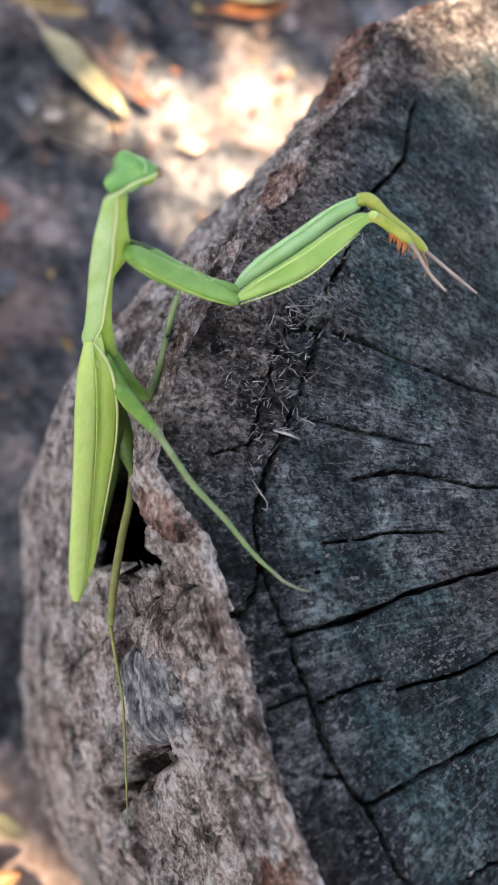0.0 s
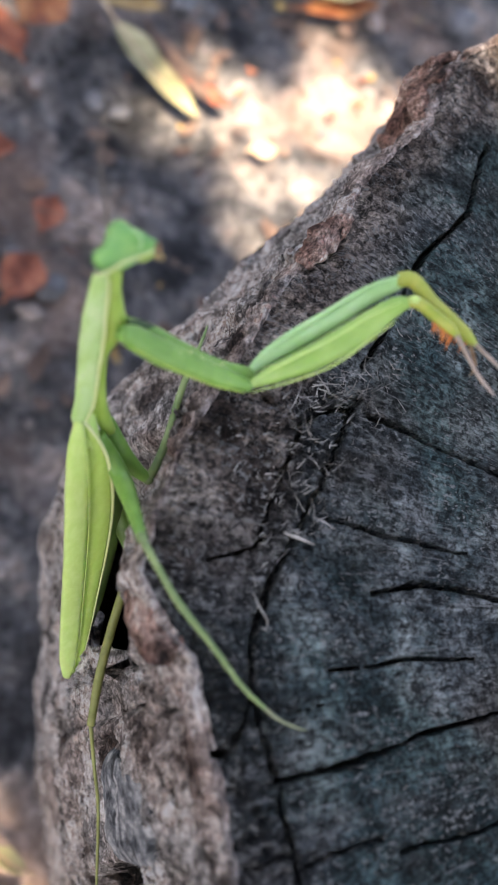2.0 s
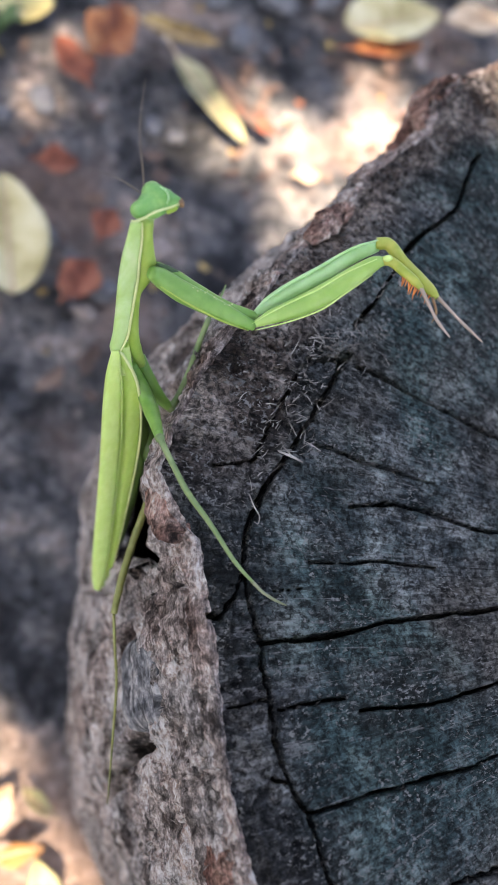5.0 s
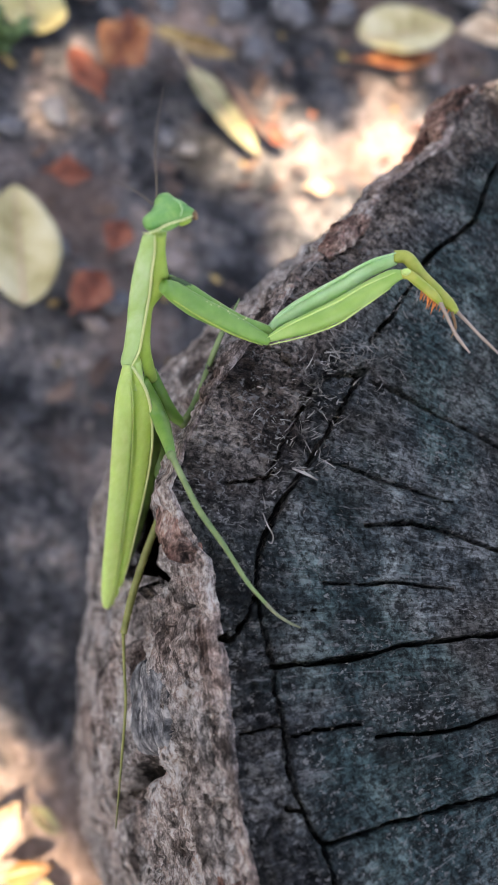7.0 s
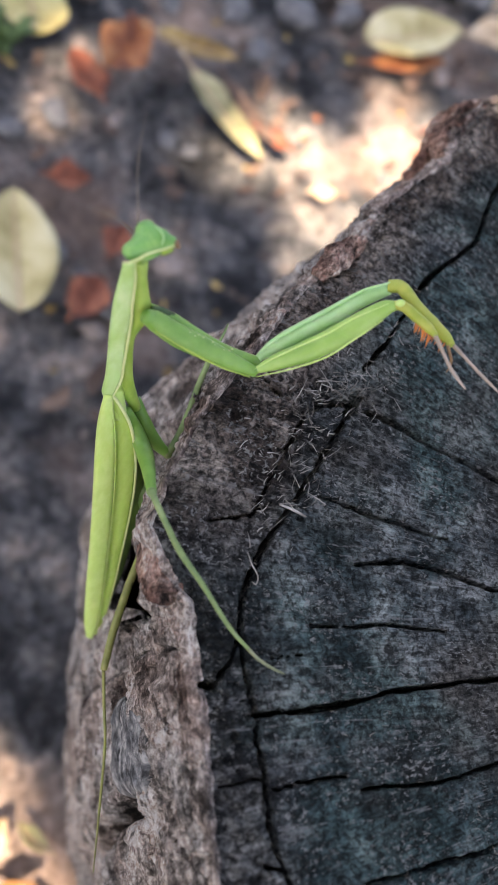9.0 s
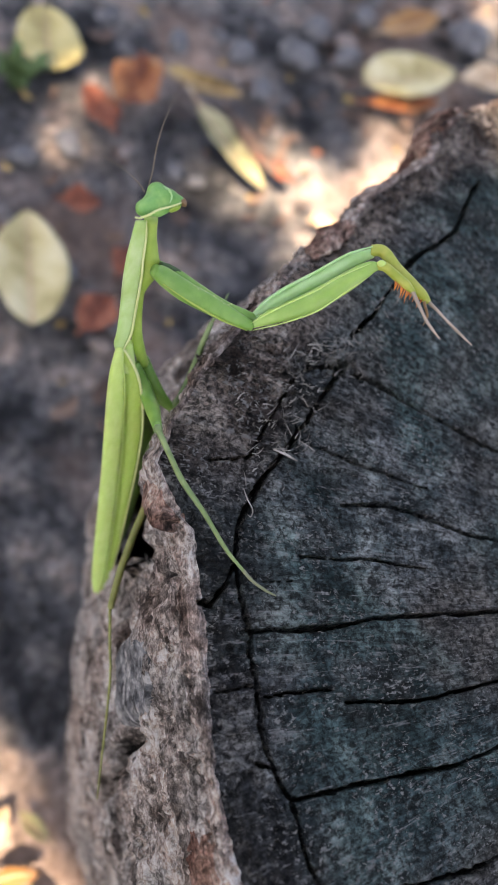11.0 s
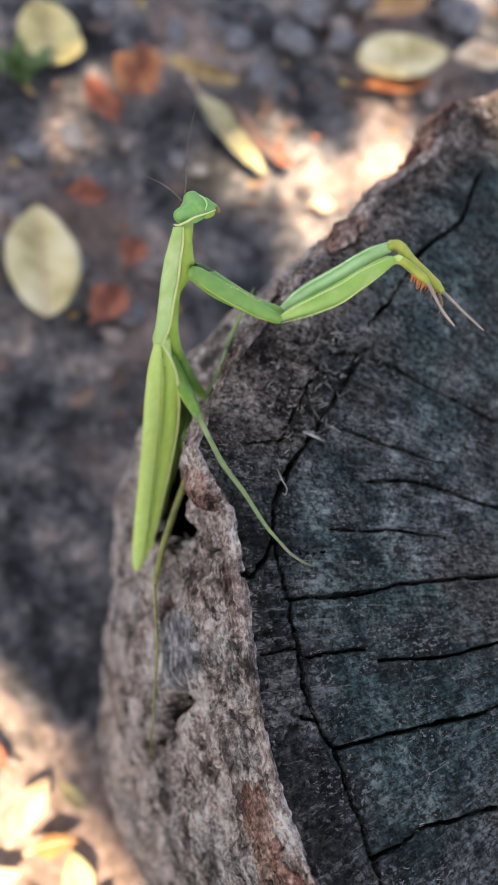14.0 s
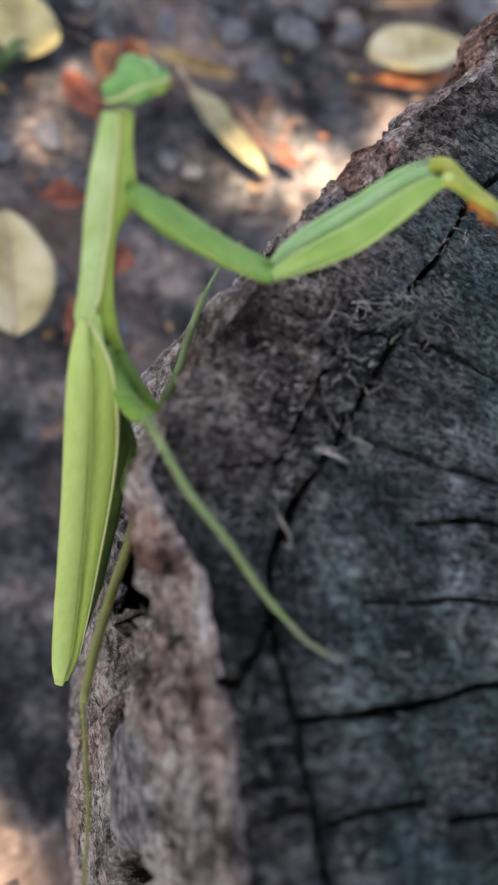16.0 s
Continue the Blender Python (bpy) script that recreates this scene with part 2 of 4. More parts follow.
TARSUS = make_plain("pinkish_tarsus", [(0.30, 0.24, 0.19), (0.42, 0.34, 0.29)], 300, 0.5)
SPINE = make_plain("orange_spine", [(0.50, 0.14, 0.03), (0.62, 0.22, 0.05)], 300, 0.5)
HEAD = make_plain("bluish_green_head", [(0.1, 0.3, 0.08), (0.16, 0.38, 0.11), (0.25, 0.46, 0.14)], 280, 0.38, 0.35, 0.0001, (1, 1, 1), 0.25)
EYE = make_plain("yellow_green_eye", [(0.22, 0.40, 0.09), (0.31, 0.48, 0.14)], 300, 0.2)
MOUTH = make_plain("brown_mouthparts", [(0.16, 0.09, 0.045), (0.28, 0.18, 0.09)], 300, 0.45)
FEELER = make_plain("brown_antenna", [(0.10, 0.08, 0.06), (0.17, 0.14, 0.11)], 300, 0.6)
YELLOW_LEAF = make_plain("yellow_leaf_skin", [(0.34, 0.28, 0.11), (0.48, 0.41, 0.17), (0.58, 0.51, 0.25)], 60, 0.6, 0.5, 0.0006)
PALE_LEAF = make_plain("pale_leaf_skin", [(0.3, 0.29, 0.13), (0.46, 0.43, 0.23), (0.6, 0.55, 0.34)], 50, 0.6, 0.5, 0.0006)
RED_LEAF = make_plain("russet_leaf_skin", [(0.12, 0.032, 0.018), (0.26, 0.078, 0.042), (0.38, 0.15, 0.08)], 80, 0.65, 0.6, 0.0008)
ORANGE_LEAF = make_plain("orange_leaf_skin", [(0.26, 0.12, 0.04), (0.40, 0.22, 0.08)], 70, 0.6, 0.5, 0.0006)
TAN_LEAF = make_plain("tan_leaf_skin", [(0.36, 0.25, 0.16), (0.56, 0.42, 0.28), (0.68, 0.56, 0.41)], 60, 0.7, 0.6, 0.0008)
CREAM_LEAF = make_plain("cream_leaf_skin", [(0.36, 0.30, 0.13), (0.56, 0.49, 0.26), (0.68, 0.62, 0.40)], 45, 0.6, 0.5, 0.0006)
OCHRE_LEAF = make_plain("ochre_leaf_skin", [(0.16, 0.10, 0.035), (0.32, 0.21, 0.07), (0.46, 0.33, 0.13)], 70, 0.6, 0.5, 0.0006)
RUST_LEAF = make_plain("rust_leaf_skin", [(0.12, 0.03, 0.018), (0.34, 0.12, 0.045), (0.52, 0.24, 0.10)], 70, 0.65, 0.6, 0.0008)
OLIVE_LEAF = make_plain("olive_leaf_skin", [(0.18, 0.17, 0.085), (0.31, 0.295, 0.16), (0.44, 0.41, 0.25)], 50, 0.6, 0.5, 0.0006)
GREEN_LEAF = make_plain("herb_green", [(0.05, 0.10, 0.03), (0.10, 0.17, 0.06)], 60, 0.6)
STONE = make_plain("blue_grey_pebble", [(0.08, 0.084, 0.095), (0.15, 0.155, 0.168), (0.24, 0.24, 0.25)], 70, 0.8, 0.5, 0.0006)
PINK_STONE = make_plain("pinkish_grey_stone", [(0.20, 0.16, 0.15), (0.32, 0.27, 0.25), (0.42, 0.37, 0.35)], 70, 0.8, 0.5, 0.0006)
BROWN_LEAF = make_plain("brown_leaf_skin", [(0.05, 0.032, 0.026), (0.11, 0.07, 0.055), (0.19, 0.13, 0.10)], 80, 0.7, 0.6, 0.0008)
CANOPY = make_plain("canopy_leaf", [(0.04, 0.08, 0.02), (0.08, 0.13, 0.04)], 8, 0.6)


# ---- helpers for shapes ----
def part(name, bm, mat, parent=None, label="", smooth=True):
    me = bpy.data.meshes.new(name)
    bm.to_mesh(me)
    bm.free()
    for f in me.polygons:
        f.use_smooth = smooth
    me.materials.append(mat)
    ob = new(name, me)
    if parent:
        ob.parent = parent
    if label:
        tagged(ob, label)
    return ob


def grid_mesh(name, points, mat, parent=None, wrap=False):
    """A mesh from a rows x columns x 3 field of points."""
    rows, cols = points.shape[:2]
    a = np.arange(rows * cols).reshape(rows, cols)
    right = np.roll(a, -1, axis=1) if wrap else a[:, 1:]
    left = a if wrap else a[:, :-1]
    quads = np.stack([left[:-1], right[:-1], right[1:], left[1:]], -1).reshape(-1, 4)
    me = bpy.data.meshes.new(name)
    me.from_pydata(points.reshape(-1, 3).tolist(), [], quads.tolist())
    me.polygons.foreach_set("use_smooth", np.ones(len(me.polygons), bool))
    me.materials.append(mat)
    ob = new(name, me)
    if parent:
        ob.parent = parent
    return ob


def lattice(ix, iy, iz, seed):
    h = (ix.astype(np.int64) * 374761393 + iy.astype(np.int64) * 668265263 + iz.astype(np.int64) * 1274126177 + seed * 974634777) & 0xFFFFFFFF
    h = ((h ^ (h >> 13)) * 1274126177) & 0xFFFFFFFF
    h = ((h ^ (h >> 16)) * 2246822519) & 0xFFFFFFFF
    return ((h ^ (h >> 15)) & 0xFFFF) / 65535.0


def grain(x, y, z=0.0, seed=0, octaves=4, rough=0.5):
    """Smooth noise between -1 and 1, in arrays."""
    x, y, z = np.broadcast_arrays(np.asarray(x, float), np.asarray(y, float), np.asarray(z, float))
    total, size, whole = 0.0, 1.0, 0.0
    for k in range(octaves):
        px, py, pz = x * 2**k + 17.3 * k, y * 2**k - 9.1 * k, z * 2**k + 4.7 * k
        ix, iy, iz = np.floor(px), np.floor(py), np.floor(pz)
        fx, fy, fz = (f * f * (3 - 2 * f) for f in (px - ix, py - iy, pz - iz))
        v = 0.0
        for dx, wx in ((0, 1 - fx), (1, fx)):
            for dy, wy in ((0, 1 - fy), (1, fy)):
                for dz, wz in ((0, 1 - fz), (1, fz)):
                    v = v + wx * wy * wz * lattice(ix + dx, iy + dy, iz + dz, seed + k)
        total, whole, size = total + size * (2 * v - 1), whole + size, size * rough
    return total / whole


def curve_through(points, steps):
    """Catmull-Rom through the points."""
    p = [Vector(q) for q in points]
    p = [2 * p[0] - p[1], *p, 2 * p[-1] - p[-2]]
    out = []
    for k in range(1, len(p) - 2):
        for s in range(steps):
            u = s / steps
            out.append(0.5 * (2 * p[k] + (p[k + 1] - p[k - 1]) * u + (2 * p[k - 1] - 5 * p[k] + 4 * p[k + 1] - p[k + 2]) * u * u
                              + (3 * p[k] - p[k - 1] - 3 * p[k + 1] + p[k + 2]) * u ** 3))
    out.append(p[-2])
    return out


def tube(bm, points, radii, flat=1.0, towards=(0, 0, 1), steps=6, sides=12, mm=0.001, tidy=True):
    """A limb through points given in millimetres. radii: along its length; flat: its depth towards the given side, by its width."""
    line = curve_through(points, steps)
    n = len(line)
    fit = np.interp(np.linspace(0, 1, n), np.linspace(0, 1, len(radii)), radii)
    rings = []
    for k, q in enumerate(line):
        way = (line[min(k + 1, n - 1)] - line[max(k - 1, 0)]).normalized()
        up = Vector(towards)
        up = (up - up.dot(way) * way).normalized()
        side = way.cross(up)
        rings.append([bm.verts.new((q + float(fit[k]) * (math.cos(a) * side + flat * math.sin(a) * up)) * mm)
                      for a in (2 * math.pi * s / sides for s in range(sides))])
    for a, b in zip(rings, rings[1:]):
        for s in range(sides):
            bm.faces.new((a[s], a[(s + 1) % sides], b[(s + 1) % sides], b[s]))
    for ring, turned in ((rings[0], True), (rings[-1], False)):
        bm.faces.new(ring[::-1] if turned else ring)
    if tidy:
        bmesh.ops.recalc_face_normals(bm, faces=bm.faces[:])
    return bm


def blob(bm, centre, axes, mm=0.001, rough=0.0, seed=0, level=3):
    """A rounded lump: three axis vectors in millimetres."""
    made = bmesh.ops.create_icosphere(bm, subdivisions=level, radius=1.0)["verts"]
    for v in made:
        q = v.co.copy()
        if rough:
            q *= 1 + rough * noise.noise(q * 1.6 + Vector((seed * 3.7, seed, 0)))
        v.co = (Vector(centre) + q.x * Vector(axes[0]) + q.y * Vector(axes[1]) + q.z * Vector(axes[2])) * mm
    return bm


# ---- ground ----
def spread(inner_low, inner_high, step, far, count):
    inside = np.arange(inner_low, inner_high + step / 2, step)
    out = np.geomspace(step * 2, far, count)
    return np.concatenate([inner_low - out[::-1], inside, inner_high + out])


gx, gy = np.meshgrid(spread(-0.16, 0.34, 0.0022, 80, 26), spread(-0.14, 0.46, 0.0022, 80, 26))
near = np.exp(-((gx / 3) ** 2 + (gy / 3) ** 2))
gz = near * (0.006 * grain(gx * 14, gy * 14, seed=3) + 0.0035 * grain(gx * 70, gy * 70, seed=5, rough=0.6) + 0.0016 * np.abs(grain(gx * 160, gy * 160, seed=6, octaves=2))) - 0.006
gz += (1 - near) * 0.05 * grain(gx * 0.2, gy * 0.2, seed=8)
ground = tagged(grid_mesh("ground", np.stack([gx, gy, gz], -1), SOIL), "dark crumbly soil strewn with grit and leaf litter", "ground", kind="structure")

# ---- the stump ----
AXIS = (0.103, 0.012)
TOP = 0.180
stump = tagged(new("stump"), "old sawn tree stump with grey cracked end grain and rough bark", "tree stump")
stump.location = (*AXIS, 0)

ROUND = [(0, 108), (60, 112), (105, 113), (118, 111), (122, 111), (126, 107.5), (130, 104), (140, 104), (147, 104), (154, 106.5), (159, 108), (163, 110.5), (168, 113.5), (172, 115.5), (175, 116.8), (177.5, 114.0), (179.5, 110.6),
         (186, 109.4), (190, 109.8), (198, 111.0), (206, 112.0), (215, 113), (280, 110), (360, 108)]
# Cracks in the end grain: half width, depth, then points in the plan, all in millimetres.
CRACKS = [
    (0.50, 4.0, [(16.7, 44.2), (13.6, 39.7), (11.2, 35.8), (7.4, 29.4), (2.1, 21.6), (-1.1, 15.2), (-1.8, 9.4), (0.0, 0.1)]),
    (0.42, 3.5, [(0.0, 0.1), (1.1, -6.9), (2.3, -13.8), (4.0, -17.5), (5.9, -20.0), (6.9, -24.0), (10.5, -34), (16, -48)]),
    (0.42, 3.5, [(0.0, 0.1), (9.1, 1.2), (17.3, 3.1), (33.5, 5.8), (52, 8)]),
    (0.20, 1.8, [(2.5, -8.1), (11.7, -6.3)]),
    (0.30, 2.4, [(14.0, -8.1), (23.8, -7.3), (31.9, -5.2), (48, -1)]),
    (0.32, 2.6, [(5.9, -20.0), (15.5, -17.8), (29.5, -15.2), (46, -9)]),
    (0.34, 2.6, [(10.5, -33.8), (18, -30.5), (33, -27), (50, -19)]),
    (0.38, 3.0, [(9.5, 28.3), (14.4, 27.0), (20.5, 25.7), (28.2, 23.9)]),
    (0.40, 3.2, [(14.2, 19.4), (21.8, 20.6), (29.4, 18.8), (35.2, 17.7), (52, 17)]),
    (0.22, 1.6, [(7.3, 10.9), (18.5, 11.6), (26.8, 11.4)]),
    (0.44, 3.6, [(17.6, 42.0), (26.3, 38.4), (37.5, 33.9), (52, 29)]),
    (0.45, 3.2, [(45.1, 88.4), (38.9, 75.1), (34.8, 71.0), (29.2, 66.1), (22.4, 55.3), (17.5, 48.6)]),
    (0.40, 3.0, [(-1.8, 9.4), (-3.0, 6.5), (-4.9, 3.2), (-6.0, 3.8)]),
    (0.60, 3.0, [(16.7, 44.2), (12.5, 43.1), (8.8, 40.9)]),
    (0.90, 4.0, [(13.2, 43.4), (14.6, 43.9), (16.2, 44.1)]),
    (0.60, 3.5, [(11.0, 42.2), (12.4, 43.0)]),
    (0.30, 2.0, [(9.3, 42.2), (5.1, 35.0), (-0.3, 24.5)]),
    (0.35, 2.0, [(0.8, 45.2), (4.5, 42.6)]),
    (0.16, 1.2, [(-3.9, -7.7), (1.1, -7.0)]),
    (0.40, 2.4, [(1.2, -16.1), (4.0, -16.6)]),
    (0.22, 1.6, [(-5.8, 23.1), (-0.2, 24.9), (2.2, 26.4)]),
    (0.14, 1.0, [(2.0, 6.7), (6.3, 7.3)]),
]


def crack_depth(x, y):
    """Depth of the cracks at places in the plan, in millimetres."""
    wx = x + 0.4 * grain(x / 3, y / 3, seed=21) + 0.34 * grain(x / 1.0, y / 1.0, seed=22, octaves=3, rough=0.6)
    wy = y + 0.4 * grain(x / 3, y / 3, seed=23) + 0.34 * grain(x / 1.0, y / 1.0, seed=24, octaves=3, rough=0.6)
    swell = grain(x / 4, y / 4, seed=25, octaves=2)
    deep = np.zeros_like(x)
    for half, depth, line in CRACKS:
        for k, ((ax, ay), (bx, by)) in enumerate(zip(line, line[1:])):
            length = math.hypot(bx - ax, by - ay)
            u = np.clip(((wx - ax) * (bx - ax) + (wy - ay) * (by - ay)) / length**2, 0, 1)
            d = np.hypot(wx - ax - u * (bx - ax), wy - ay - u * (by - ay))
            deep = np.maximum(deep, 2.0 * depth * np.exp(-((d / (half * (0.74 + 0.42 * swell))) ** 8)))
    return deep


def bark_shape(lo, ang, rim, out):
    """Radius and depth below the top of the bark, by depth and angle."""
    ease = np.clip(0.12 + lo / 5.0, 0, 1) * (0.7 + 0.3 * np.exp(-((lo / 60) ** 2)))
    plates = grain(ang / 6.0, lo / 16.0, seed=51, octaves=3)
    ridge = 0.35 - np.abs(grain(ang / 4.5, lo / 11.0, seed=52, octaves=3))
    d = ease * (1.8 * plates + 0.7 * np.tanh(7 * grain(ang / 5.0, lo / 9.0, seed=58, octaves=4)) + 0.8 * ridge + 0.35 * grain(ang / 1.2, lo / 2.2, seed=53, octaves=4, rough=0.7))
    d = d + np.clip(lo / 1.0, 0.15, 1) * 0.42 * grain(ang / 0.6, lo / 0.9, seed=54, octaves=2) + ease * 0.45 * np.tanh(8 * grain(ang / 2.2, lo / 4.0, seed=59, octaves=3))
    d = d - ease * (0.75 * np.abs(grain(ang / 1.5, lo / 2.4, seed=64, octaves=4, rough=0.62)) + 0.5 * np.abs(grain(ang / 0.55, lo / 0.9, seed=65, octaves=2)) + 0.55 * np.abs(grain(ang / 3.2, lo / 0.9, seed=67, octaves=3, rough=0.6))) + 0.45 * ease
    crevice = np.exp(-((grain(ang / 5.0, lo / 11.0, seed=61, octaves=3, rough=0.6) / 0.035) ** 2)) + 0.6 * np.exp(-((grain(ang / 2.6, lo / 6.5, seed=63, octaves=4, rough=0.7) / 0.03) ** 2))
    d = d - 1.2 * ease * crevice
    scar = np.exp(-(((ang - 152) / 14.0) ** 2 + ((lo - 10) / 6.0) ** 2))
    d = d - 1.6 * scar * np.abs(grain(ang / 1.6, lo / 2.5, seed=55))
    thin = 1 - 0.75 * np.exp(-(((ang - 170) / 7.5) ** 4)) * np.exp(-((lo / 30.0) ** 2))
    sink = np.clip((lo - 8) / 40.0, 0, 1)
    sink = sink * sink * (3 - 2 * sink)
    flare = np.clip((lo - 16) / 46.0, 0, 1) * np.clip((170 - lo) / 60.0, 0, 1)
    flare = 7.5 * flare * flare * (3 - 2 * flare) * np.exp(-(((ang - 157) / 8.0) ** 2))
    rad = rim * (1 - sink) + 110.0 * sink + out * thin + d + flare
    drop = lo * (1 + 0.06 * grain(ang / 9.0, 0, seed=56)) + 0.5 + 0.6 * grain(ang / 1.1, 3.3, seed=60, octaves=3) + np.clip(lo / 2, 0, 1) * 0.5 * grain(ang / 1.2, lo / 2.0, seed=57)
    return rad, drop


PROFILE_OUT = [0, 0.4, 0.9, 1.3, 1.7, 2.0, 2.2, 2.0, 1.2, 0.3, -2.0, -7.5, -12.0, -14.5]
PROFILE_LOW = [0, 0.25, 1.0, 3.0, 6.5, 12, 20, 32, 48, 72, 105, 140, 165, 184]


ANGLES = np.concatenate([np.arange(112, 212, 0.125), np.arange(212, 472, 2.0)])


def stump_field():
    angles = ANGLES
    inner = np.concatenate([np.arange(0, 34, 2.5), np.arange(34, 108, 0.22)]) / 108.0
    inner = inner[inner < 0.997]
    # The edge and the side: outward step and height below the top, in millimetres.
    prof_out, prof_low = PROFILE_OUT, PROFILE_LOW
    arc = np.concatenate([[0], np.cumsum(np.hypot(np.diff(prof_out), np.diff(prof_low)))])
    steps = np.concatenate([np.arange(0, 6, 0.2), np.arange(6, 75, 0.32), np.arange(75, arc[-1], 2.2), [arc[-1]]])
    out, low = np.interp(steps, arc, prof_out), np.interp(steps, arc, prof_low)
    th = np.radians(angles)
    rim = np.interp(angles % 360, *zip(*ROUND)) + 0.6 * grain(angles / 4.0, 0, seed=31) + 0.3 * grain(angles / 0.7, 0, seed=32)
    # end grain
    r = inner[:, None] * rim[None, :]
    x, y = AXIS[0] * 1000 + r * np.cos(th), AXIS[1] * 1000 + r * np.sin(th)
    outer = np.clip((inner[:, None] - 0.90) / 0.06, 0, 1)
    z = 0.35 * grain(x / 14, y / 14, seed=41) + (0.10 + 0.28 * outer) * grain(th[None, :] * 110 / 0.9, r / 1.6, seed=42, octaves=3)
    z += (0.10 + 0.55 * outer) * grain(x / 0.8, y / 0.8, seed=43, octaves=2) - 0.4 * outer * np.abs(grain(x / 1.1, y / 1.1, seed=49, octaves=2))
    z += 0.16 * np.abs(grain(x / 3.4, y / 0.5, seed=47, octaves=3, rough=0.6))
    z -= crack_depth(x, y)
    torn = np.exp(-(((x - 12.5) / 5.0) ** 2 + ((y - 43) / 3.0) ** 2))
    z -= torn * (1.6 + 3.2 * np.abs(grain(x / 1.6, y / 1.6, seed=44)))
    rough = np.exp(-(((x - 6) / 9.0) ** 2 + ((y - 35) / 13.0) ** 2))
    z += rough * (1.1 * grain(x / 1.3, y / 1.3, seed=45) - 0.9 * np.abs(grain(x / 0.9, y / 0.9, seed=48, octaves=3, rough=0.6)))
    dark = np.exp(-(((x - 14) / 3.0) ** 2 + ((y - 67) / 4.5) ** 2))
    z -= dark * (2.2 + 4.0 * np.abs(grain(x / 1.2, y / 1.2, seed=46)))
    z -= 0.8 * np.clip((inner[:, None] - 0.965) / 0.03, 0, 1) ** 2
    face = np.stack([r * np.cos(th), r * np.sin(th), TOP * 1000 + z], -1)
    # bark
    lo, ang = low[:, None], np.broadcast_to(angles[None, :], (len(low), len(angles)))
    rad, drop = bark_shape(lo, ang, rim[None, :], out[:, None])
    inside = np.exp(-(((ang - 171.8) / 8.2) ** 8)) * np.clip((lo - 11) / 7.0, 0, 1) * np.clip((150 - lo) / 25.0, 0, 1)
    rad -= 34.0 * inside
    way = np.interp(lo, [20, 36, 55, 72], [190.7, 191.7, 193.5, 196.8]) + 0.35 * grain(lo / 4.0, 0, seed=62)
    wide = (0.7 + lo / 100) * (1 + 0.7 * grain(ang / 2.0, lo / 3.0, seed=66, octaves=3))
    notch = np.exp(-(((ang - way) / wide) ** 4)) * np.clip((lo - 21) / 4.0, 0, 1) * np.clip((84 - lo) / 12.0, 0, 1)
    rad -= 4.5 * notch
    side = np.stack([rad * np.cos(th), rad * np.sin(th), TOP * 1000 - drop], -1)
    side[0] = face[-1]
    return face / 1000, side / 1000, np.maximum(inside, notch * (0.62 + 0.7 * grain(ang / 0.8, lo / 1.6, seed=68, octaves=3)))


FACE, SIDE, HOLLOW = stump_field()
tagged(grid_mesh("cut_face", FACE, WOOD, stump, wrap=True), "dark blue-grey cracked end grain")
tagged(grid_mesh("inner_bark", SIDE[:19], RIM, stump, wrap=True), "pale broken rim of inner bark")
hull = tagged(grid_mesh("bark", SIDE[18:], BARK, stump, wrap=True), "rough grey-brown bark, its hollows coloured dark as shade")
# Shade of the cavity and the notch, put in as a near-black material.
hull.data.materials.append(HOLLOW_SHADE)
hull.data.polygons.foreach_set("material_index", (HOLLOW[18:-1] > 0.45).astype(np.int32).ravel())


def on_bark(angle, low, lift=0.0):
    """A place on the bark, in the stump's space, in millimetres, by its angle and its depth below the top."""
    k = int(np.argmin(abs(ANGLES - angle)))
    line = SIDE[:, k] * 1000
    j = int(np.argmin(abs(TOP * 1000 - line[:, 2] - low)))
    p = Vector(line[j])
    away = Vector((p.x, p.y, 0)).normalized()
    return p + away * lift, away


# A loose flake, a knob and a torn strip of inner bark on the side.
def bark_piece(name, angle, low, wide, tall, thick, mat, label="", lean=0.0, seed=1):
    p, away = on_bark(angle, low)
    along = Vector((-away.y, away.x, 0))
    up = (Vector((0, 0, 1)) + lean * along).normalized()
    bm = bmesh.new()
    blob(bm, p, (along * wide / 2, up * tall / 2, away * thick), rough=0.55, seed=seed, level=4)
    for v in bm.verts:
        q = v.co * 1000
        rel = q - p
        a, b, c = rel.dot(along) / (wide / 2), rel.dot(up) / (tall / 2), rel.dot(away) / thick
        boxy = [math.copysign(min(1.2, abs(w)) ** 0.6, w) for w in (a, b, c)]
        s = 0.5 * noise.noise(q * 0.7) + 0.35 * noise.noise(q * 1.7) + 0.2 * noise.noise(q * 4)
        e = 0.9 * noise.noise(q * 0.5 + Vector((9, 0, 0)))
        v.co = (p + along * (boxy[0] * wide / 2 + e) + up * (boxy[1] * tall / 2 + e) + away * (boxy[2] * thick + s)) * 0.001
    return part(name, bm, mat, stump, label)


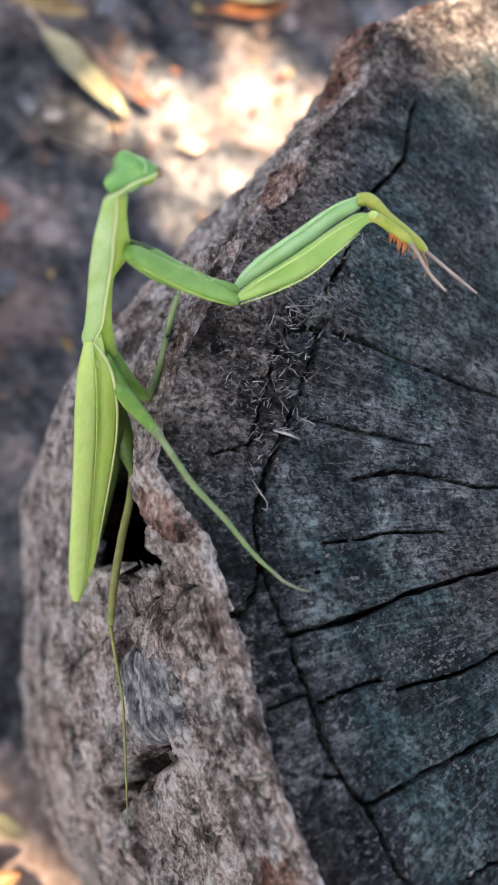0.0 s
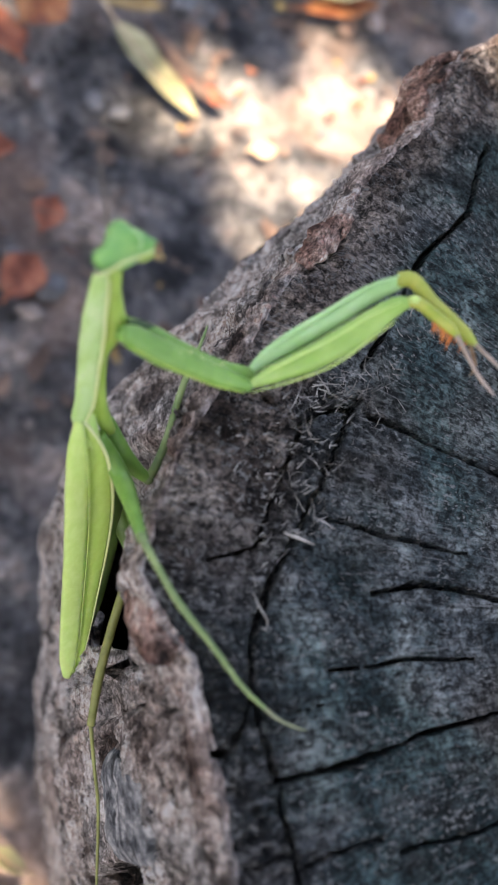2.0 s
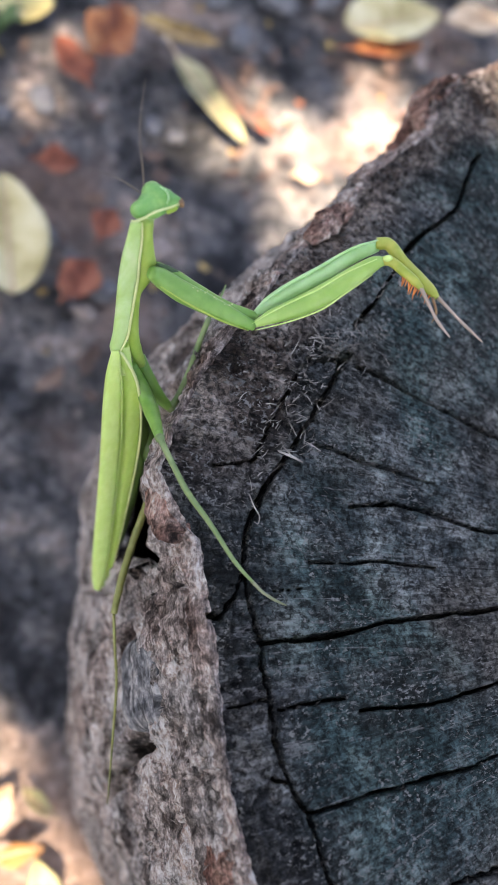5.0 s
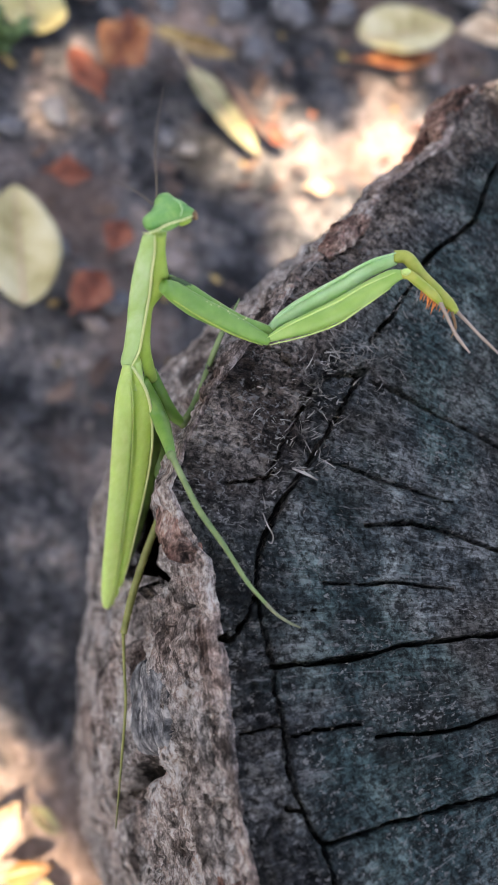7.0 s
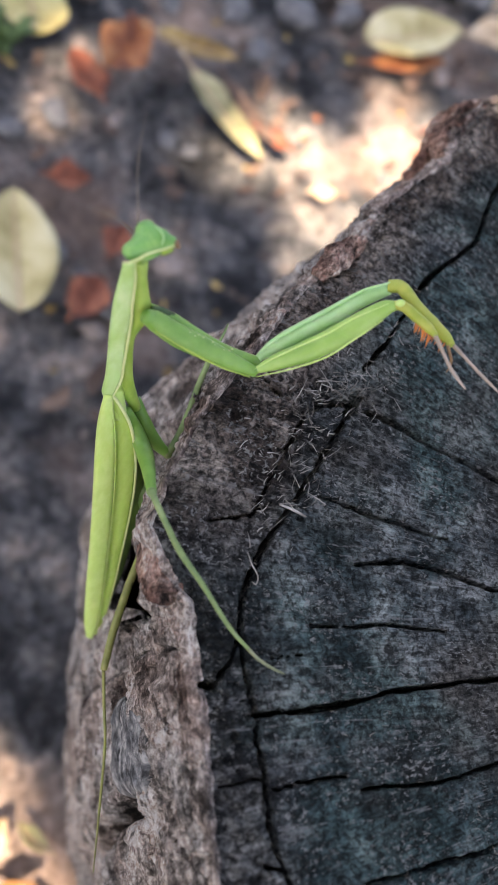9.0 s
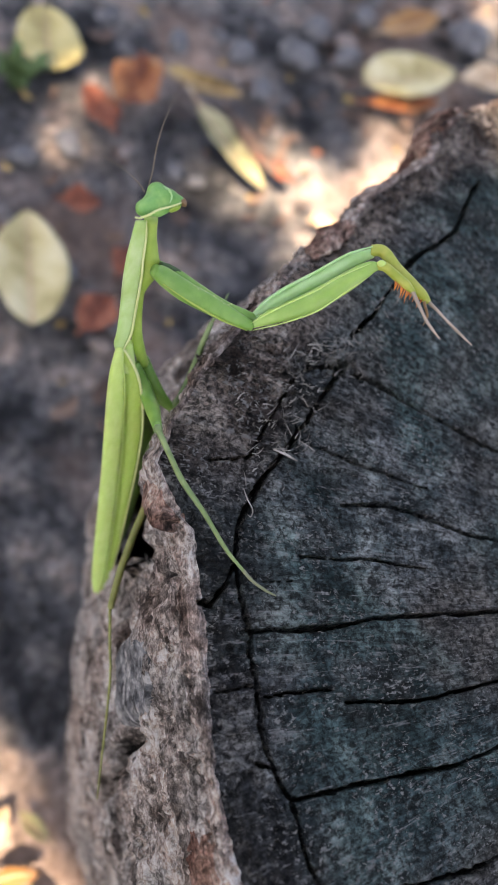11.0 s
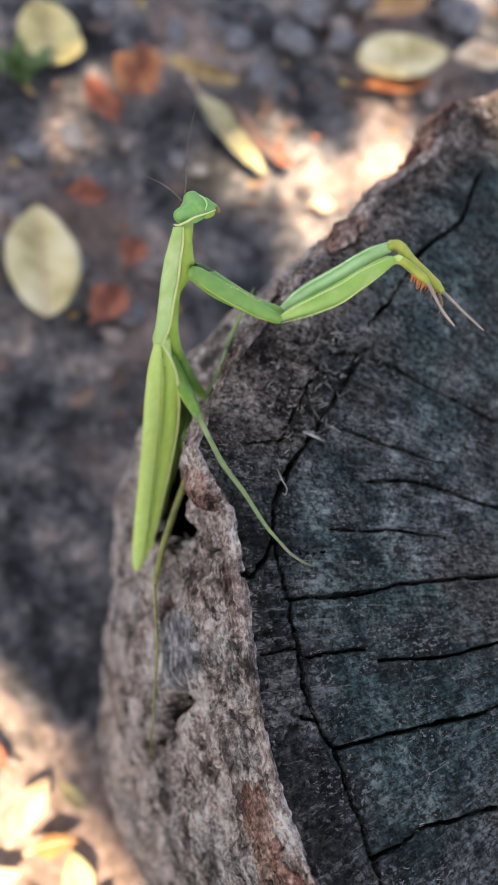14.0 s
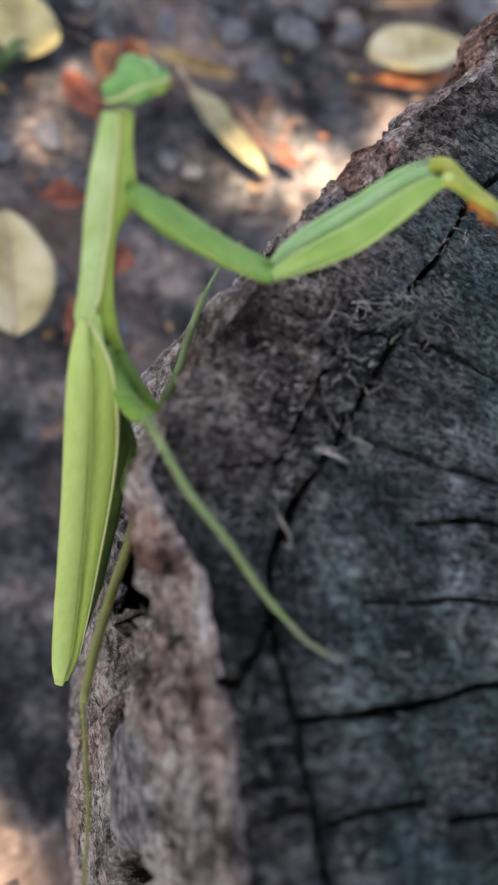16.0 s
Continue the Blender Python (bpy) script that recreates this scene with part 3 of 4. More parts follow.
def bark_sheet(name, first, last, top, bottom, stand, thick, mat, label="", ragged=1.2, seed=1, rows=70, flush=False, plain=0.0):
    """A sheet of bark standing off the side: from one angle to another, its upper and lower edge given by the angle."""
    angles = np.arange(first, last, 0.2)
    u = np.linspace(0, 1, rows)[:, None] ** 1.3
    edge = ragged * grain(angles / 1.7, 0, seed=seed, octaves=4, rough=0.6)[None, :]
    ang = np.broadcast_to(angles[None, :], (rows, len(angles)))
    lo = (top(angles)[None, :] + edge) * (1 - u) + (bottom(angles)[None, :] - edge) * u
    rim = np.interp(ang % 360, *zip(*ROUND))
    rad, drop = bark_shape(lo, ang, rim, np.interp(lo, PROFILE_LOW, PROFILE_OUT))
    level = np.interp(lo, PROFILE_LOW, PROFILE_OUT) + rim + 0.5 * grain(ang / 3.0, lo / 7.0, seed=seed + 1) + 0.1 * grain(ang / 0.5, lo / 1.0, seed=seed + 2, octaves=3)
    rad, drop = rad + plain * (level - rad), drop + plain * (lo - drop)
    v = (ang - first) / (last - first)
    sides = 1 - np.abs(2 * v - 1) ** 6
    rise = np.clip(u / 0.45, 0, 1) if flush else 1.0
    rad = rad + (stand + 1.0) * sides * rise - 1.0 + 0.4 * grain(ang / 1.3, lo / 2.0, seed=seed + 3, octaves=3)
    a = np.radians(ang + 0.5 * ragged * (0.5 - v) * grain(lo / 3.0, 0, seed=seed + 5))
    ob = grid_mesh(name, np.stack([rad * np.cos(a), rad * np.sin(a), TOP * 1000 - drop], -1) / 1000, mat, stump)
    wall = ob.modifiers.new("thickness", "SOLIDIFY")
    wall.thickness, wall.offset = thick / 1000, 1.0
    if label:
        tagged(ob, label)
    return ob


bark_sheet("bark_slab", 160.5, 181.5, lambda a: np.interp(a, [160, 166, 171, 175.5, 177.5, 179, 181.5], [50, 46, 44, 42, 36, 20, 14]), lambda a: 0 * a + 182, 0.3, 2.0, BARK, "grey-brown slab of bark standing off the wood", 2.0, 71, 150)
bark_sheet("bark_flake", 183.2, 191.0, lambda a: np.interp(a, [183.2, 186, 191], [31, 11.5, 19]), lambda a: np.interp(a, [183, 190, 191], [35, 32.5, 27]), 2.0, 1.6, FLAKE, "loose blue-grey bark flake", 0.7, 73, plain=0.9)
bark_sheet("bark_plate", 199.6, 207.0, lambda a: np.interp(a, [198, 206], [24, 21]), lambda a: np.interp(a, [198, 206], [54, 50]), 1.2, 1.6, BARK, "", 2.5, 75, flush=True)
bark_sheet("bark_plate", 181.0, 191.0, lambda a: np.interp(a, [181, 192], [38, 40]), lambda a: np.interp(a, [181, 192], [92, 74]), 1.0, 1.6, BARK, "", 3.0, 77, flush=True)
bark_sheet("inner_bark_strip", 196.2, 211.5, lambda a: np.interp(a, [196, 199, 212], [3.0, 1.8, 2.2]), lambda a: np.interp(a, [196, 201, 212], [6, 12, 13]), 0.5, 1.0, CAMBIUM, "torn reddish strip of inner bark", 1.2, 79)
bark_sheet("bark_plate", 121.5, 130.5, lambda a: 0 * a + 0.4, lambda a: 0 * a + 12, 2.0, 1.2, CAMBIUM, "dark red-brown torn bark", 1.5, 87)
bark_piece("bark_knob", 176.6, 5.0, 8.5, 9.5, 2.6, CAMBIUM, "reddish broken knob of bark", 0.3, 5)
bark_sheet("bark_plate", 157.0, 169.0, lambda a: 0 * a + 4, lambda a: np.interp(a, [157, 169], [17, 14]), 0.9, 1.2, BARK, "", 1.8, 81)
bark_sheet("bark_plate", 144.0, 156.0, lambda a: 0 * a + 5, lambda a: np.interp(a, [144, 156], [22, 19]), 1.0, 1.4, BARK, "", 2.2, 83)


def fibres():
    """Torn wood fibres lying about the rough spot of the end grain."""
    rnd = random.Random(4)
    bm = bmesh.new()
    # Beds of fibre: middle, spread along and across, way of the spread, count, length.
    beds = (((9.5, 38.0), (7.5, 2.6), 1.05, 70, (0.7, 3.0)), ((4.0, 29.0), (5.0, 2.2), 1.0, 50, (0.6, 3.2)), ((13.5, 44.5), (3.2, 1.5), 0.35, 34, (0.8, 3.8)),
            ((17.0, 46.5), (3.4, 2.2), 0.5, 34, (0.7, 3.0)), ((3.0, 36.0), (6.0, 3.0), 1.1, 60, (0.4, 1.6)), ((-3.0, 20.0), (7.0, 2.2), 1.3, 70, (0.3, 1.0)), ((24.0, 60.0), (9.0, 4.0), 0.9, 70, (0.5, 1.8)))
    spots = []
    for (mx, my), (along, across), turn, count, (short, tall) in beds:
        for _ in range(count):
            u, v = rnd.gauss(0, along), rnd.gauss(0, across)
            spots.append((mx + u * math.cos(turn) - v * math.sin(turn), my + u * math.sin(turn) + v * math.cos(turn), rnd.choice((0.15, 0.4, 1.1, 2.3)) + rnd.gauss(0, 0.45), short + (tall - short) * rnd.random() ** 1.7, 1.0))
    for _ in range(420):
        spots.append((rnd.uniform(-5, 55), rnd.uniform(-38, 72), rnd.gauss(0.15, 0.6), rnd.uniform(0.25, 0.9), 0.7))
    for x, y, a, length, size in spots:
        if math.hypot(x - AXIS[0] * 1000, y - AXIS[1] * 1000) > 107:
            continue
        p = Vector((x - AXIS[0] * 1000, y - AXIS[1] * 1000, TOP * 1000 + rnd.uniform(-0.15, 0.5) * size))
        way = Vector((math.cos(a), math.sin(a), rnd.uniform(-0.2, 0.3) * size))
        side = Vector((-way.y, way.x, rnd.uniform(-0.3, 0.5))) * rnd.gauss(0, 0.055) * length
        thick = (0.028 + 0.075 * rnd.random() ** 2) * size
        tube(bm, [p - way * length / 2, p - way * length * 0.15 + side, p + way * length * 0.2 + side * 0.6, p + way * length / 2 - side * 0.4], [thick, thick, thick * 0.8, thick * 0.4], flat=0.45, steps=1, sides=4, tidy=False)
    bmesh.ops.recalc_face_normals(bm, faces=bm.faces[:])
    return tagged(part("fibre_litter", bm, FIBRE, stump, "pale torn wood fibres"), kind="stuff")


fibres()


def on_face(x, y, lift=0.25):
    return (x - AXIS[0] * 1000, y - AXIS[1] * 1000, TOP * 1000 + lift)


bm = bmesh.new()
for k, (x, y) in enumerate(((12.6, 64.5), (14.6, 66.6), (16.6, 69.2), (13.4, 67.0))):
    blob(bm, on_face(x, y, -0.2), ((2.0, 1.6, 0.2), (-0.9, 1.0, 0.3), (0, 0.2, 0.9)), rough=0.7, seed=20 + k)
part("torn_bark", bm, CAMBIUM, stump, "dark red-brown torn bark")
bm = tube(bmesh.new(), [on_face(3.6, 26.4), on_face(5.4, 25.7, 0.6), on_face(7.2, 25.0, 0.5)], [0.16, 0.22, 0.14], flat=0.5, sides=6)
part("splinter", bm, FIBRE, stump, "short pale splinter")
bm = tube(bmesh.new(), [on_face(-0.9, 19.6, 0.5), on_face(-0.4, 18.0, 0.7), on_face(0.4, 16.6, 0.6), on_face(0.2, 15.6, 0.5), on_face(-0.3, 15.9, 0.4)], [0.09, 0.11, 0.07], sides=5)
part("curled_fibre", bm, FIBRE, stump, "curled pale wood fibre")

# ---- the mantis ----
MANTIS_AT = Vector((-19.4, 38.6, 178.5))          # millimetres; the joint between shield and wings
mantis = tagged(new("praying_mantis"), "green praying mantis clinging to the edge of the stump", "mantis")
mantis.location = MANTIS_AT / 1000
RIGHT, UP, VIEW = Vector((0.943, -0.025, 0.331)), Vector((-0.112, 0.914, 0.390)), Vector((0.312, 0.405, -0.859))
BACK = (-0.75 * RIGHT - 0.65 * VIEW).normalized()   # the way the animal's back faces


def own(points, origin=MANTIS_AT):
    return [Vector(p) - origin for p in points]


def limb(name, points, radii, mat, parent=mantis, origin=MANTIS_AT, flat=1.0, towards=BACK, label="", steps=6, sides=14):
    return part(name, tube(bmesh.new(), own(points, origin), radii, flat, towards, steps, sides), mat, parent, label)


def shell(name, left, right, out, bulge, back, mat, parent=mantis, label="", steps=6, across=9, dent=0.0):
    """A vaulted plate between two edge lines: its vault outwards, its depth inwards, and a shallow groove along it, in millimetres."""
    bm = bmesh.new()
    a, b = curve_through(own(left), steps), curve_through(own(right), steps)
    out = Vector(out).normalized()
    rings = []
    for k, (p, q) in enumerate(zip(a, b)):
        end = math.sin(math.pi * min(max(k / (len(a) - 1), 0.04), 0.96)) ** 0.35
        front = [p.lerp(q, u) + out * (bulge * math.sin(math.pi * u) ** 0.6 - dent * math.exp(-((u - 0.3) / 0.1) ** 2)) * end for u in (j / (across - 1) for j in range(across))]
        rear = [p.lerp(q, u) - out * back * math.sin(math.pi * u) ** 0.6 * end for u in (j / (across - 1) for j in range(across - 2, 0, -1))]
        rings.append([bm.verts.new(v * 0.001) for v in front + rear])
    for r, s in zip(rings, rings[1:]):
        for j in range(len(r)):
            bm.faces.new((r[j], r[(j + 1) % len(r)], s[(j + 1) % len(r)], s[j]))
    bm.faces.new(rings[0][::-1])
    bm.faces.new(rings[-1])
    bmesh.ops.recalc_face_normals(bm, faces=bm.faces[:])
    return part(name, bm, mat, parent, label)


SHIELD = shell("shield", [(-22.0, 46.1, 198.3), (-21.9, 45.4, 195.7), (-21.8, 44.5, 192.8), (-21.4, 43.1, 189.1), (-20.8, 41.7, 185.4), (-20.3, 40.1, 181.7), (-20.2, 39.2, 179.5), (-19.5, 38.5, 178.3)],
     [(-20.6, 46.1, 198.8), (-20.0, 45.3, 196.3), (-19.6, 44.4, 193.6), (-19.2, 43.4, 190.9), (-18.8, 42.0, 187.1), (-18.4, 40.8, 184.3), (-18.3, 39.8, 181.9), (-18.7, 38.7, 179.0)],
     -VIEW - 0.35 * RIGHT, 0.55, 0.9, PRONOTUM, label="pale green shield of the thorax")
limb("shield_edge", [(-20.7, 46.0, 198.9), (-20.1, 45.2, 196.5), (-19.7, 44.3, 193.7), (-19.2, 43.3, 191.0), (-18.8, 41.9, 187.3), (-18.5, 40.8, 184.4), (-18.3, 39.7, 182.0), (-18.7, 38.6, 179.1)],
     [0.08, 0.15, 0.16, 0.18, 0.18, 0.18, 0.16, 0.10], EDGE, sides=8, label="cream edge line", parent=SHIELD)
limb("throat", [(-20.0, 47.1, 198.2), (-19.5, 46.3, 195.8), (-18.8, 45.4, 193.2), (-18.2, 44.6, 191.1), (-18.7, 43.4, 187.7), (-18.1, 42.2, 184.5), (-17.3, 41.0, 181.0), (-16.3, 40.4, 177.9), (-14.5, 40.1, 174.0)],
     [0.91, 0.91, 1.16, 1.32, 0.83, 0.66, 0.75, 0.91, 0.75], BODY, label="yellow-green underside of the thorax", parent=SHIELD)
ABDOMEN = limb("abdomen", [(-16.1, 39.0, 174.0), (-14.0, 36.7, 169.0), (-12.4, 34.3, 163.7), (-11.2, 30.4, 155.8), (-10.4, 25.5, 146.2), (-10.1, 20.7, 137.5)], [1.30, 1.86, 2.04, 1.86, 1.39, 0.56], SHADED_GREEN, label="belly under the wings, its green darkened as shade")
shell("wing", [(-19.8, 38.9, 179.0), (-19.6, 37.2, 174.4), (-18.8, 35.0, 169.0), (-17.8, 32.6, 163.5), (-16.6, 29.4, 156.8), (-15.3, 25.2, 148.7), (-14.2, 21.3, 141.6), (-13.2, 18.1, 136.3), (-12.3, 16.3, 133.8)],
      [(-18.8, 38.7, 179.7), (-17.3, 36.5, 174.5), (-16.0, 34.5, 169.7), (-14.9, 32.1, 164.3), (-13.8, 29.2, 158.1), (-12.5, 25.0, 150.1), (-11.5, 21.1, 142.9), (-11.0, 17.9, 137.4), (-11.3, 15.8, 134.3)],
      -VIEW - 0.4 * RIGHT, 0.75, 0.5, WING_PALE, ABDOMEN, "pale yellow-green folded wing", steps=7)
shell("wing", [(-19.1, 39.1, 178.8), (-17.5, 37.0, 173.6), (-16.4, 34.9, 168.8), (-15.2, 32.5, 163.4), (-14.2, 29.5, 157.1), (-12.9, 25.3, 149.1), (-11.9, 21.4, 141.9), (-11.4, 18.2, 136.4), (-11.5, 16.5, 133.6)],
      [(-18.4, 38.9, 178.9), (-15.5, 37.2, 175.4), (-13.6, 35.1, 170.9), (-12.4, 33.0, 166.1), (-11.5, 30.1, 159.9), (-10.7, 25.9, 151.5), (-10.2, 21.9, 144.0), (-10.1, 18.6, 137.9), (-10.6, 16.6, 134.2)],
      -VIEW + 0.25 * RIGHT, 0.6, 0.4, WING, ABDOMEN, "green folded wing", steps=7, dent=0.3)
limb("wing_edge", [(-19.1, 38.5, 178.2), (-18.5, 38.7, 179.1), (-15.6, 37.0, 175.6), (-13.7, 35.0, 171.1), (-12.4, 32.9, 166.3), (-11.5, 30.0, 160.1), (-10.8, 25.8, 151.7), (-10.3, 21.9, 144.2), (-10.1, 18.5, 138.2)],
     [0.11, 0.22, 0.23, 0.21, 0.19, 0.16, 0.13, 0.10, 0.06], EDGE, sides=8, label="cream front edge of the wing", parent=ABDOMEN)
limb("wing_fold", [(-18.3, 37.5, 177.3), (-17.3, 36.5, 174.6), (-16.1, 34.5, 169.9), (-14.9, 32.0, 164.5), (-13.8, 29.1, 158.3), (-12.6, 24.9, 150.2), (-11.6, 21.0, 143.1), (-11.1, 17.9, 137.6)], [0.06, 0.10, 0.11, 0.10, 0.09, 0.08, 0.07, 0.06], WING_PALE, sides=6, parent=ABDOMEN)


def head_of():
    """The three-cornered head, turned on the neck."""
    pivot = Vector((-20.6, 46.1, 198.8))
    corners = (((-21.5, 46.4, 200.6), 1.12), ((-20.2, 48.7, 201.4), 1.25), ((-18.6, 47.9, 201.9), 1.05), ((-17.4, 47.4, 202.3), 0.68), ((-19.8, 46.8, 200.7), 1.1), ((-18.6, 47.1, 201.4), 0.8))
    middle = np.array((-19.8, 47.5, 201.2))
    cs, rs = np.array([c for c, _ in corners]), np.array([r for _, r in corners])
    mixes = np.random.RandomState(3).dirichlet([0.45] * len(rs), 260)
    cs, rs = np.vstack([cs, mixes @ cs]), np.concatenate([rs, mixes @ rs])
    bm = bmesh.new()
    bmesh.ops.create_icosphere(bm, subdivisions=5, radius=1.0)
    ways = np.array([v.co.normalized() for v in bm.verts])
    low, high = np.zeros(len(ways)), np.full(len(ways), 6.0)
    for _ in range(22):
        mid = (low + high) / 2
        p = middle + ways * mid[:, None]
        inside = (np.linalg.norm(p[:, None] - cs[None], axis=2) < rs[None]).any(1)
        low, high = np.where(inside, mid, low), np.where(inside, high, mid)
    for v, way, r in zip(bm.verts, ways, low):
        v.co = (Vector(middle + way * r) - pivot) / 1000
    for _ in range(4):
        bmesh.ops.smooth_vert(bm, verts=bm.verts[:], factor=0.5, use_axis_x=True, use_axis_y=True, use_axis_z=True)
    head = part("head", bm, HEAD, mantis, "bluish-green three-cornered head")
    head.location = (pivot - MANTIS_AT) / 1000
    part("eye", blob(bmesh.new(), Vector((-21.4, 46.6, 200.4)) - pivot, (0.85 * RIGHT + 0.35 * UP, 1.15 * UP - 0.25 * RIGHT, 0.8 * VIEW)), EYE, head, "pale yellow-green bulging eye")
    part("eye", blob(bmesh.new(), Vector((-20.1, 49.2, 201.3)) - pivot, (1.0 * RIGHT, 0.95 * UP, 0.9 * VIEW)), HEAD, head)
    part("mouthparts", blob(bmesh.new(), Vector((-16.9, 47.1, 202.5)) - pivot, (0.4 * RIGHT - 0.15 * UP, 0.5 * UP, 0.5 * VIEW), rough=0.3), MOUTH, head, "brown mouthparts")
    part("upper_lip", blob(bmesh.new(), Vector((-17.8, 46.4, 201.9)) - pivot, (0.75 * RIGHT + 0.3 * UP, 0.32 * UP, 0.55 * VIEW), rough=0.2), BODY, head)
    bm = tube(bmesh.new(), own([(-22.5, 44.8, 200.5), (-21.9, 44.7, 200.7), (-20.9, 45.1, 201.2), (-19.9, 45.6, 201.9), (-18.6, 46.0, 202.5), (-17.4, 46.4, 203.2)], pivot), [0.08, 0.15, 0.15, 0.12, 0.08], sides=8)
    part("cheek_line", bm, EDGE, head, "cream line along the cheek")
    part("face_ridge", tube(bmesh.new(), own([(-19.7, 48.4, 203.1), (-19.0, 47.9, 203.2), (-18.6, 47.2, 203.0), (-18.7, 46.5, 202.6)], pivot), [0.05, 0.12, 0.12, 0.05], sides=8), FEMUR_FAR, head)
    feelers = []
    for base, line in (((-21.3, 49.1, 201.7), [(0, 0, 0), (-0.4, 1.3, 1.5), (-1.1, 3.2, 3.4), (-1.5, 5.4, 5.6), (-1.5, 8.4, 8.2)]),
                       ((-21.7, 48.1, 201.6), [(0, 0, 0), (-1.3, 0.5, 0.5), (-3.3, 1.1, 0.8), (-6.4, 1.6, 0.8)])):
        f = part("antenna", tube(bmesh.new(), line, [0.12, 0.095, 0.06, 0.035], sides=6), FEELER, head, "thin brown antenna")
        f.location = (Vector(base) - pivot) / 1000
        feelers.append(f)
    return head, feelers


HEAD_PART, FEELERS = head_of()
limb("waist", [(-18.3, 40.3, 178.8), (-17.9, 39.6, 177.5), (-17.0, 38.5, 174.7)], [1.13, 1.31, 1.48], WING_PALE, flat=0.8, label="pale green joint of the thorax")


def foreleg(coxa, coxa_radii, femur, femur_radii, tibia, tibia_radii, tarsus, shade):
    upper = limb("foreleg", coxa, coxa_radii, ARM, flat=0.8, towards=-VIEW, label="leaf-green raised grasping leg")
    limb("femur", femur, femur_radii, shade, upper, flat=0.7, towards=-VIEW, steps=8)
    limb("tibia", tibia, tibia_radii, SHANK, upper, flat=0.9)
    limb("tarsus", tarsus, [0.3, 0.26, 0.2, 0.24, 0.1], TARSUS, upper, sides=8)
    rnd = random.Random(7)
    for k in range(8):
        u = 0.45 + 0.065 * k
        a = Vector(tibia[1]).lerp(Vector(tibia[-1]), u) - 0.3 * UP - 0.3 * RIGHT
        tip = a - UP * rnd.uniform(0.9, 2.2) - RIGHT * rnd.uniform(0.1, 0.6) + VIEW * rnd.uniform(-0.4, 0.4)
        limb("spine", [a, a.lerp(tip, 0.5), tip], [0.13, 0.1, 0.03], SPINE, upper, sides=5, steps=2)
    for k in range(10):
        u = 0.1 + 0.085 * k
        a = Vector(femur[0]).lerp(Vector(femur[-1]), u) - (0.5 + 0.75 * math.sin(math.pi * u)) * UP
        tip = a - 0.6 * UP + 0.15 * RIGHT
        limb("spine", [a, a.lerp(tip, 0.5), tip], [0.1, 0.06, 0.02], shade, upper, sides=5, steps=2)
    return upper


foreleg([(-17.5, 44.5, 192.2), (-14.6, 44.0, 191.4), (-11.0, 42.8, 190.4), (-7.3, 41.9, 189.7), (-4.3, 41.8, 189.1), (-2.2, 42.1, 188.3)], [0.85, 1.10, 1.19, 1.02, 0.85, 0.68],
        [(-2.6, 42.2, 188.5), (-0.9, 43.5, 190.3), (1.8, 44.9, 192.5), (5.0, 46.5, 194.9), (7.9, 48.1, 197.3), (10.9, 49.0, 199.4)], [0.43, 0.85, 1.15, 1.19, 1.15, 1.02, 0.68],
        [(10.7, 49.3, 199.5), (12.1, 48.9, 200.3), (13.8, 46.7, 200.3), (15.7, 44.5, 200.4), (17.3, 42.9, 200.7), (18.1, 41.7, 200.9)], [0.84, 0.84, 0.84, 1.01, 0.76, 0.42],
        [(18.4, 42.5, 200.2), (19.7, 40.8, 200.6), (21.5, 38.5, 201.0), (23.9, 35.9, 201.4)], FEMUR_FAR)
foreleg([(-18.2, 42.8, 193.5), (-16.6, 43.0, 192.4), (-13.5, 42.2, 191.3), (-9.7, 41.4, 190.5), (-6.2, 40.7, 189.7), (-2.8, 40.3, 188.9)], [0.82, 1.27, 1.44, 1.36, 1.15, 0.66],
        [(-3.2, 40.3, 188.8), (-0.9, 41.1, 190.7), (2.2, 42.0, 192.9), (5.2, 43.3, 195.2), (7.8, 44.8, 197.5), (9.9, 46.0, 199.5), (10.9, 46.0, 200.6)], [0.33, 1.00, 1.38, 1.46, 1.34, 1.00, 0.58],
        [(10.8, 46.2, 200.3), (11.8, 45.8, 201.0), (13.3, 44.4, 201.3), (14.5, 43.1, 201.6), (15.4, 42.0, 201.8)], [0.58, 0.66, 0.66, 0.66, 0.33],
        [(15.2, 42.2, 201.8), (16.2, 40.2, 201.6), (17.4, 37.9, 201.4), (19.0, 35.8, 201.4)], ARM_PALE)
FEMUR_RIM = [(-3.4, 40.1, 189.8), (-1.2, 41.2, 192.0), (1.1, 42.1, 194.1), (3.8, 43.1, 196.5), (6.3, 44.4, 198.9), (9.4, 45.5, 201.4)]
limb("femur_keel", FEMUR_RIM, [0.03, 0.11, 0.12, 0.11, 0.09, 0.04], WING_PALE, sides=6, label="pale ridge along the femur")
limb("femur_keel", [(-2.9, 39.4, 189.4), (0.8, 39.9, 192.0), (4.3, 40.8, 194.8), (6.8, 42.3, 197.5), (9.3, 43.9, 200.2)], [0.05, 0.11, 0.12, 0.11, 0.05], WING_PALE, sides=6)
limb("femur_keel", [(-2.8, 42.3, 189.9), (-0.5, 44.2, 192.2), (4.1, 46.7, 195.7), (7.6, 48.6, 198.5), (10.4, 49.2, 200.5)], [0.07, 0.19, 0.20, 0.19, 0.09], FEMUR_FAR, sides=6)
part("knee_joint", blob(bmesh.new(), own([(11.1, 46.0, 201.3)])[0], (0.6 * RIGHT, 0.45 * UP, 0.5 * VIEW)), WING_PALE, mantis, "pale green knee of the grasping leg")
limb("tibial_claw", [(17.3, 41.5, 201.1), (18.0, 39.7, 200.5), (17.6, 38.5, 199.8)], [0.22, 0.2, 0.05], MOUTH, sides=6, label="dark hooked claw")
